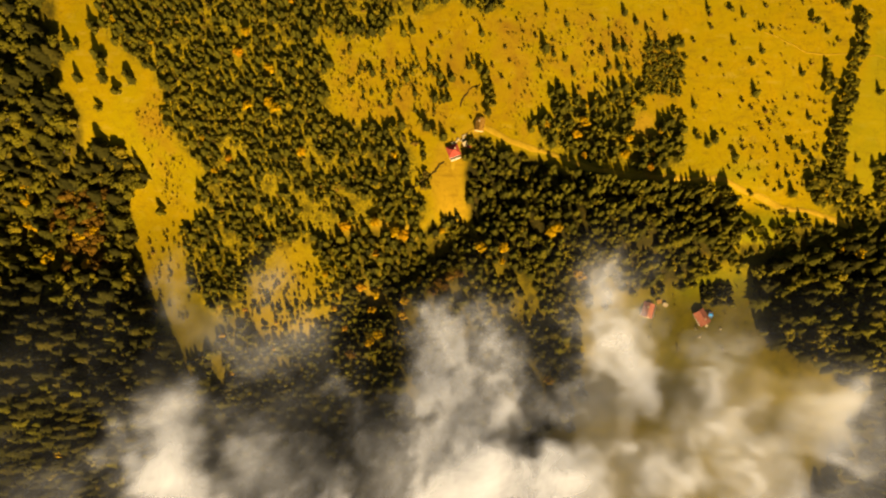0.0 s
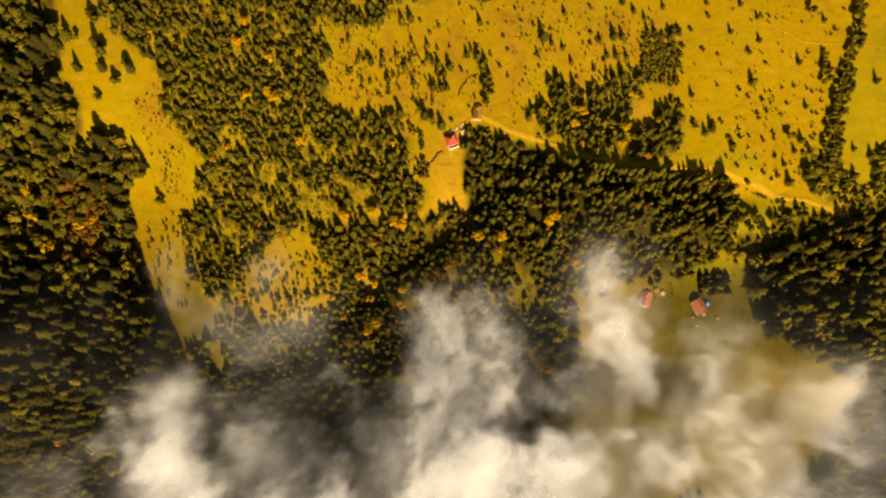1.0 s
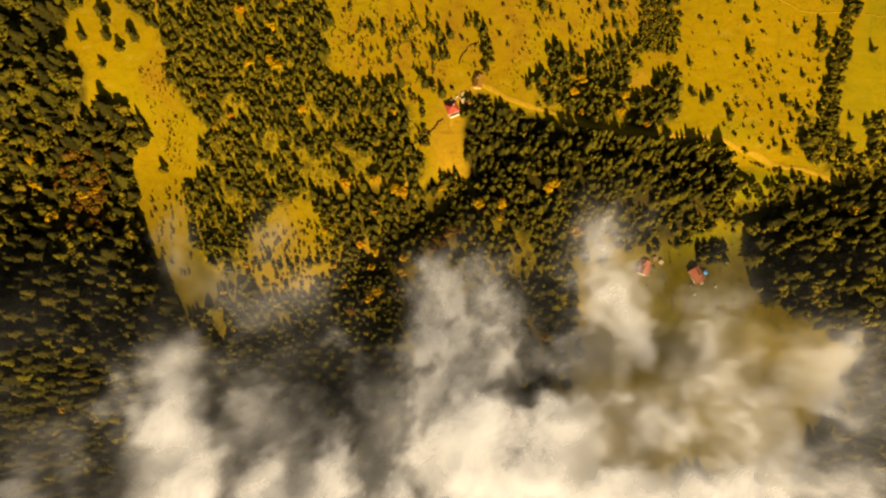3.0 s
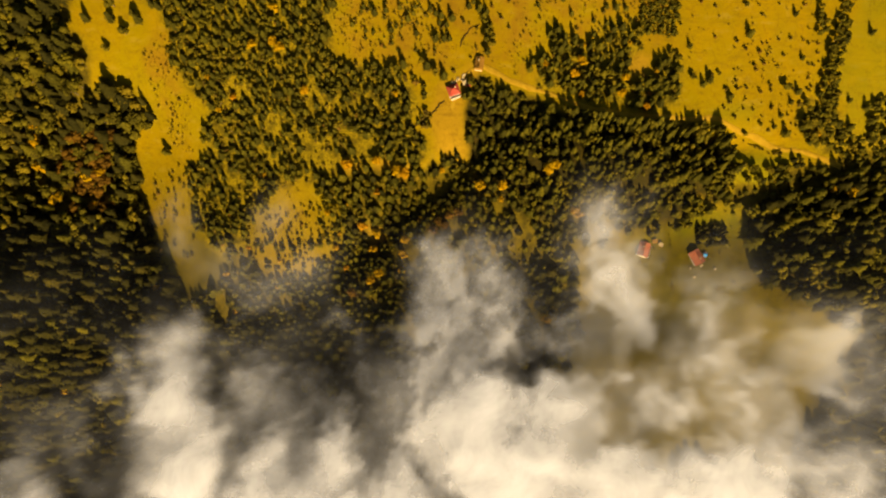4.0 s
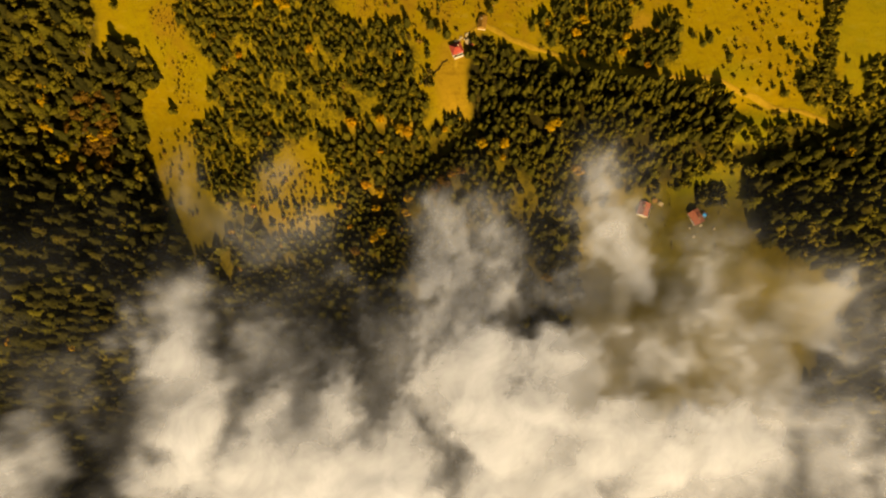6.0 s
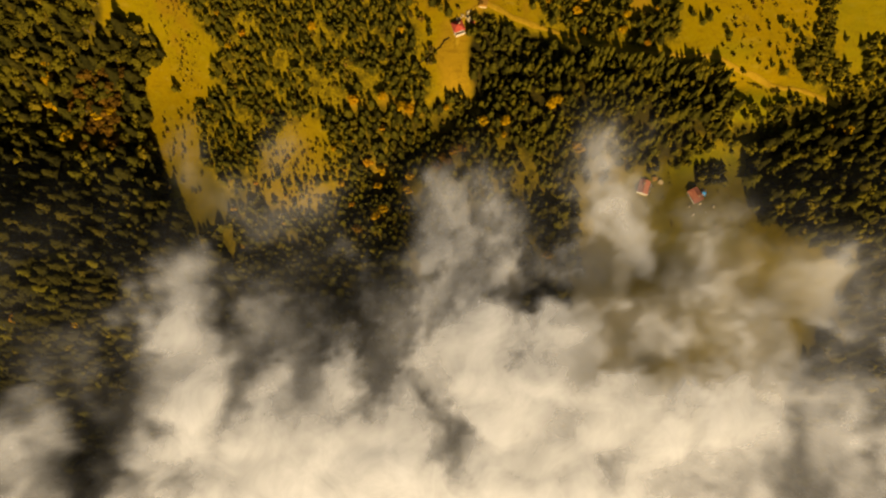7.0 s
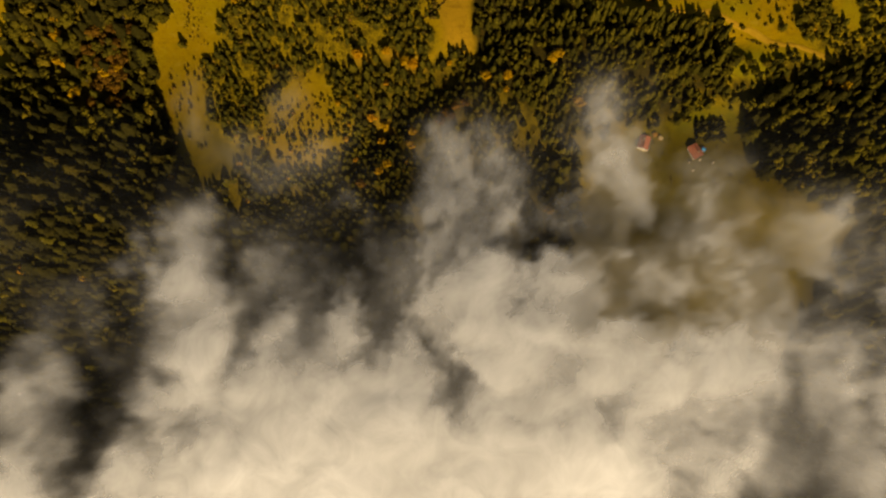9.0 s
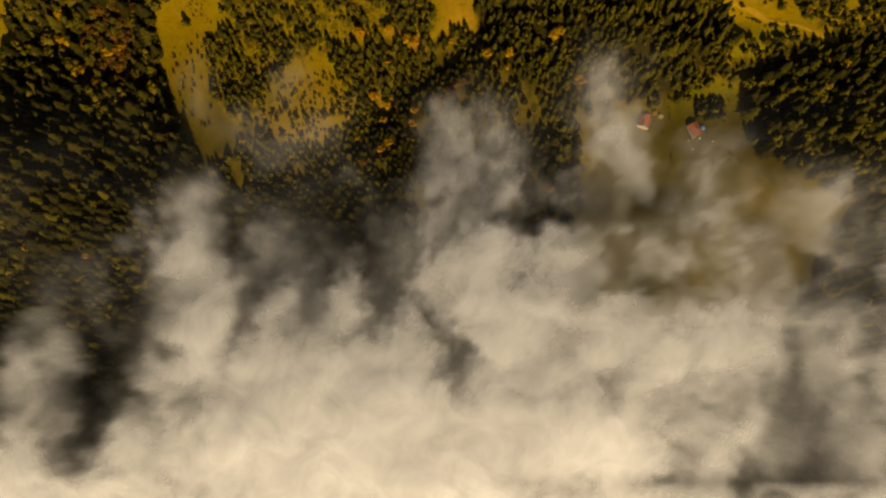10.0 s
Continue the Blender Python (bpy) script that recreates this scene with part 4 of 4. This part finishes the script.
def house(name, x, y, turn, length, depth, eaves, ridge, roof_material, label, hip=0.0, porch=True, seams=12, wall_material=None):
    """A house on the slope: plastered walls with openings, two or four roof slopes, chimney, porch."""
    home = put(name, x, y, turn, label, "house", 1.2)
    lx, ly, o = length / 2, depth / 2, 0.55
    wall_material = wall_material or PLASTER
    floor_z = 1.6
    for nm, x0, y0, x1, y1 in (("wall", -lx, -ly, lx, -ly + 0.35), ("wall", -lx, ly - 0.35, lx, ly),
                               ("wall", -lx, -ly + 0.35, -lx + 0.35, ly - 0.35), ("wall", lx - 0.35, -ly + 0.35, lx, ly - 0.35)):
        solid(nm, wall_material, lambda bm: box(bm, x0, y0, -1.0, x1, y1, floor_z + eaves), home)
    solid("plinth", STONE, lambda bm: box(bm, -lx - 0.08, -ly - 0.08, -1.2, lx + 0.08, ly + 0.08, floor_z - 0.3, 0.05), home)
    ez, rz, hx = floor_z + eaves - 0.2, floor_z + ridge, lx + o - hip
    for s in (-1, 1):
        eave_a, eave_b = (-(lx + o) * 1.0, s * (ly + o), ez), ((lx + o) * 1.0, s * (ly + o), ez)
        top_a, top_b = (-hx, 0, rz), (hx, 0, rz)
        slope = solid("roof_slope", roof_material, lambda bm: slab(bm, [eave_a, eave_b, top_b, top_a], 0.16), home)
        ribs(slope, eave_a, eave_b, top_a, top_b, seams, roof_material)
        if hip:
            solid("roof_slope", roof_material, lambda bm: slab(bm, [(s * (lx + o), -(ly + o), ez), (s * (lx + o), ly + o, ez), (s * hx, 0, rz)], 0.16), home)
        else:
            solid("gable", wall_material, lambda bm: slab(bm, [(s * (lx - 0.2), -ly, ez), (s * (lx - 0.2), ly, ez), (s * (lx - 0.2), 0, rz - 0.25)], 0.12), home)
    solid("ridge_cap", roof_material, lambda bm: box(bm, -hx, -0.14, rz - 0.05, hx, 0.14, rz + 0.09, 0.04), home)
    stack = solid("chimney", STONE, lambda bm: box(bm, lx * 0.3, 0.4, rz - 1.6, lx * 0.3 + 0.7, 1.1, rz + 0.8, 0.04), home)
    solid("chimney_cap", STONE, lambda bm: box(bm, lx * 0.3 - 0.1, 0.3, rz + 0.8, lx * 0.3 + 0.8, 1.2, rz + 0.95, 0.02), stack)
    for i in (-0.62, 0.1, 0.62):
        win = solid("window", GLASS, lambda bm: box(bm, i * lx - 0.5, -ly - 0.02, floor_z + 0.9, i * lx + 0.5, -ly + 0.05, floor_z + 2.1), home)
        solid("frame", TIMBER, lambda bm: (box(bm, i * lx - 0.6, -ly - 0.06, floor_z + 0.78, i * lx + 0.6, -ly - 0.01, floor_z + 0.9),
                                           box(bm, i * lx - 0.6, -ly - 0.06, floor_z + 2.1, i * lx + 0.6, -ly - 0.01, floor_z + 2.2)), win)
    solid("door", TIMBER, lambda bm: box(bm, -0.3 * lx - 0.45, -ly - 0.04, floor_z - 0.05, -0.3 * lx + 0.45, -ly + 0.04, floor_z + 2.0, 0.01), home)
    if porch:
        solid("terrace", STONE, lambda bm: box(bm, -lx * 0.9, -ly - 1.9, -1.2, lx, -ly - 0.09, floor_z - 0.25, 0.06), home, "pale stone terrace")
        rail = solid("railing", PLASTER, lambda bm: box(bm, -lx * 0.9, -ly - 1.9, floor_z - 0.25, lx, -ly - 1.75, floor_z + 0.7, 0.03), home)
        for i in range(4):
            px = -lx * 0.9 + 0.1 + i * (lx * 1.9 - 0.4) / 3
            solid("post", PLASTER, lambda bm: box(bm, px, -ly - 1.88, floor_z + 0.7, px + 0.18, -ly - 1.76, floor_z + 0.95), rail)
    return home


def shed(x, y, turn, length, depth, height, roof_material, label):
    """A small wooden outbuilding with a lean-to roof, a door and corner posts."""
    home = put("shed", x, y, turn, label, "shed", 0.4)
    lx, ly = length / 2, depth / 2
    for x0, y0, x1, y1 in ((-lx, -ly, lx, -ly + 0.1), (-lx, ly - 0.1, lx, ly), (-lx, -ly + 0.1, -lx + 0.1, ly - 0.1), (lx - 0.1, -ly + 0.1, lx, ly - 0.1)):
        solid("wall", TIMBER, lambda bm: box(bm, x0, y0, -0.4, x1, y1, height), home)
    roof = solid("roof", roof_material, lambda bm: slab(bm, [(-lx - 0.3, -ly - 0.3, height + 0.02), (lx + 0.3, -ly - 0.3, height + 0.02),
                                                              (lx + 0.3, ly + 0.3, height + 0.7), (-lx - 0.3, ly + 0.3, height + 0.7)], 0.08), home)
    ribs(roof, (-lx - 0.3, -ly - 0.3, height + 0.02), (lx + 0.3, -ly - 0.3, height + 0.02), (-lx - 0.3, ly + 0.3, height + 0.7), (lx + 0.3, ly + 0.3, height + 0.7), 6, roof_material)
    solid("door", TIMBER, lambda bm: box(bm, -0.4, -ly - 0.04, 0.0, 0.4, -ly - 0.005, 1.8, 0.01), home)
    return home


def pile(name, x, y, size, material, label, seed, count=7):
    """A heap of rough blocks."""
    r = random.Random(seed)
    home = put(name, x, y, r.uniform(0, 90), label, "heap", 0.1)
    for _ in range(count):
        d, a = r.uniform(0, size), r.random() * 6.28
        w = r.uniform(0.35, 0.9)
        u, v = d * math.cos(a), d * math.sin(a)
        piece = solid("block", material, lambda bm: box(bm, u - w, v - w * 0.7, -0.4, u + w, v + w * 0.7, r.uniform(0.3, 0.9), 0.12), home)
    return home


house("farmhouse", *HOUSES[0], 20, 7.4, 7.0, 2.6, 4.3, RED_ROOF, "white farmhouse with a bright red hipped roof and terrace", 3.5)
house("cottage", *HOUSES[1], -62, 9.6, 7.4, 2.6, 4.0, CLAY_ROOF, "cottage with an orange clay tile roof in a glade", 0.0, False)
house("cottage", *HOUSES[2], 72, 9.5, 7.0, 2.6, 3.9, CLAY_ROOF, "cottage with a dull red roof veiled by fog", 0.0, True)
house("barn", *HOUSES[3], 82, 8.0, 5.2, 2.2, 3.2, TIMBER, "brown timber barn with a weathered board roof", 0.0, False, 14, TIMBER)
shed(*SHEDS[0], 25, 3.4, 2.4, 2.1, STONE, "small shed with a pale sheet roof by the farmhouse")
shed(*SHEDS[1], -20, 3.2, 2.4, 2.0, RED_ROOF, "small shed with a red sheet roof by the farmhouse")
shed(*SHEDS[2], 10, 3.0, 2.2, 2.0, TIMBER, "brown roofed shed beside a cottage")
shed(*SHEDS[3], -30, 2.6, 2.0, 2.0, STONE, "pale roofed shed beside a cottage")
for n, (x, y) in enumerate(STONE_HEAPS):
    pile("stone_heap", x, y, 2.0, STONE, "heap of pale stones beside the farm track", 30 + n)
for n, (x, y) in enumerate(PALE_BLOCKS):
    pile("stone_heap", x, y, 0.7, STONE, "few pale stones in the grass by a cottage", 50 + n, 3)


def covered_stack(x, y, turn):
    home = put("covered_stack", x, y, turn, "stack of wood under a bright blue tarpaulin", "stack")
    solid("wood", TIMBER, lambda bm: box(bm, -1.0, -1.7, -0.5, 1.0, 1.7, 1.3), home)
    solid("tarpaulin", BLUE, lambda bm: (slab(bm, [(-1.3, -2.0, 1.0), (1.3, -2.0, 1.0), (1.2, 0, 1.75), (-1.2, 0, 1.75)], 0.05),
                                         slab(bm, [(-1.2, 0, 1.75), (1.2, 0, 1.75), (1.3, 2.0, 1.0), (-1.3, 2.0, 1.0)], 0.05)), home)


covered_stack(*STACK, -20)


# ---- fog ----
def puff_sum(puffs, x, y):
    total = np.zeros(np.shape(x))
    for cx, cy, rx, ry, turn, amount in puffs:
        c, s = math.cos(radians(turn)), math.sin(radians(turn))
        u, v = ((x - cx) * c + (y - cy) * s) / rx, ((y - cy) * c - (x - cx) * s) / ry
        total += amount * np.exp(-(u * u + v * v))
    return total


def strokes(lines, x, y):
    """How strongly each line is felt at each place."""
    for *line, width, strength in lines:
        yield strength * np.exp(-((distance(list(zip(line[::2], line[1::2])), x, y) / width) ** 2))


def fog_layer(home, height, share, seed, relief, step=2.4):
    """One billowing layer of the fog: dense in the valley, torn into wisps on the slope."""
    ax, ay = np.arange(-460, 461, step), np.arange(-380, 121, step)
    x, y = np.meshgrid(ax, ay)
    wx, wy = x + 30 * (clouded(x, y, 40, 200, 5, 0.62) - 0.5), y + 30 * (clouded(x, y, 40, 220, 5, 0.62) - 0.5)
    wx, wy = wx + 13 * (clouded(x, y, 13, 280, 3, 0.6) - 0.5), wy + 13 * (clouded(x, y, 13, 290, 3, 0.6) - 0.5)
    amount = puff_sum(FOG_WISPS + FOG_MIDDLE + FOG_VALLEY, wx, wy) + sum(strokes(FOG_CRESTS, wx, wy))
    amount += 2.0 * np.clip((-236 - y) / 40, 0, 1) + 0.008 * np.clip((45 - y) / 60, 0, 1)
    torn = np.clip((clouded(wx, wy, 34, 260, 6, 0.62) - 0.34) / 0.30, 0, 1)
    uneven = (0.3 + 1.2 * torn * torn * (3 - 2 * torn)) * (0.75 + 0.55 * billows(wx, wy, 46, 240, 4))
    calm = np.clip((amount - 0.45) / 1.6, 0, 0.85)
    amount *= uneven * (1 - calm) + calm
    for rift in strokes(FOG_RIFTS, wx, wy):
        amount *= 1 - rift
    edge = np.clip(np.minimum(np.minimum(y + 380, 120 - y) / 40, np.minimum(x + 460, 460 - x) / 40), 0, 1)
    low, top = ground_z(x, y) + 11, -16 + 28 * hump(x, y, 70, -90, 190, 400)
    z = 0.5 * (low + top + np.sqrt((low - top) ** 2 + 400)) + height
    south = np.clip(-10 - y, 0, 270)
    sx, sy = x + 30 * (clouded(x, y, 40, 200, 2) - 0.5), y + 30 * (clouded(x, y, 40, 220, 2) - 0.5)
    z += relief * (3.2 * billows(sx, sy, 80, 240, 2) + 2.0 * clouded(sx, sy, 64, seed + 60, 2)) - 2.2e-6 * south**3
    me = big_mesh("fog_layer", np.stack([x.ravel(), y.ravel(), z.ravel()], 1), sheet_quads(len(ax), len(ay)), FOG)
    me.polygons.foreach_set("use_smooth", [True] * len(me.polygons))
    set_values(me, "thickness", ((1 - np.exp(-share * amount)) * edge).ravel())
    part("fog_layer", me, home)


fog = tagged(new("fog_bank"), "cream white morning fog filling the valley in torn wisps", "fog", kind="stuff")
for n, height in enumerate((0, 5, 10)):
    fog_layer(fog, height, 0.40, 300 + 7 * n, 1.0)
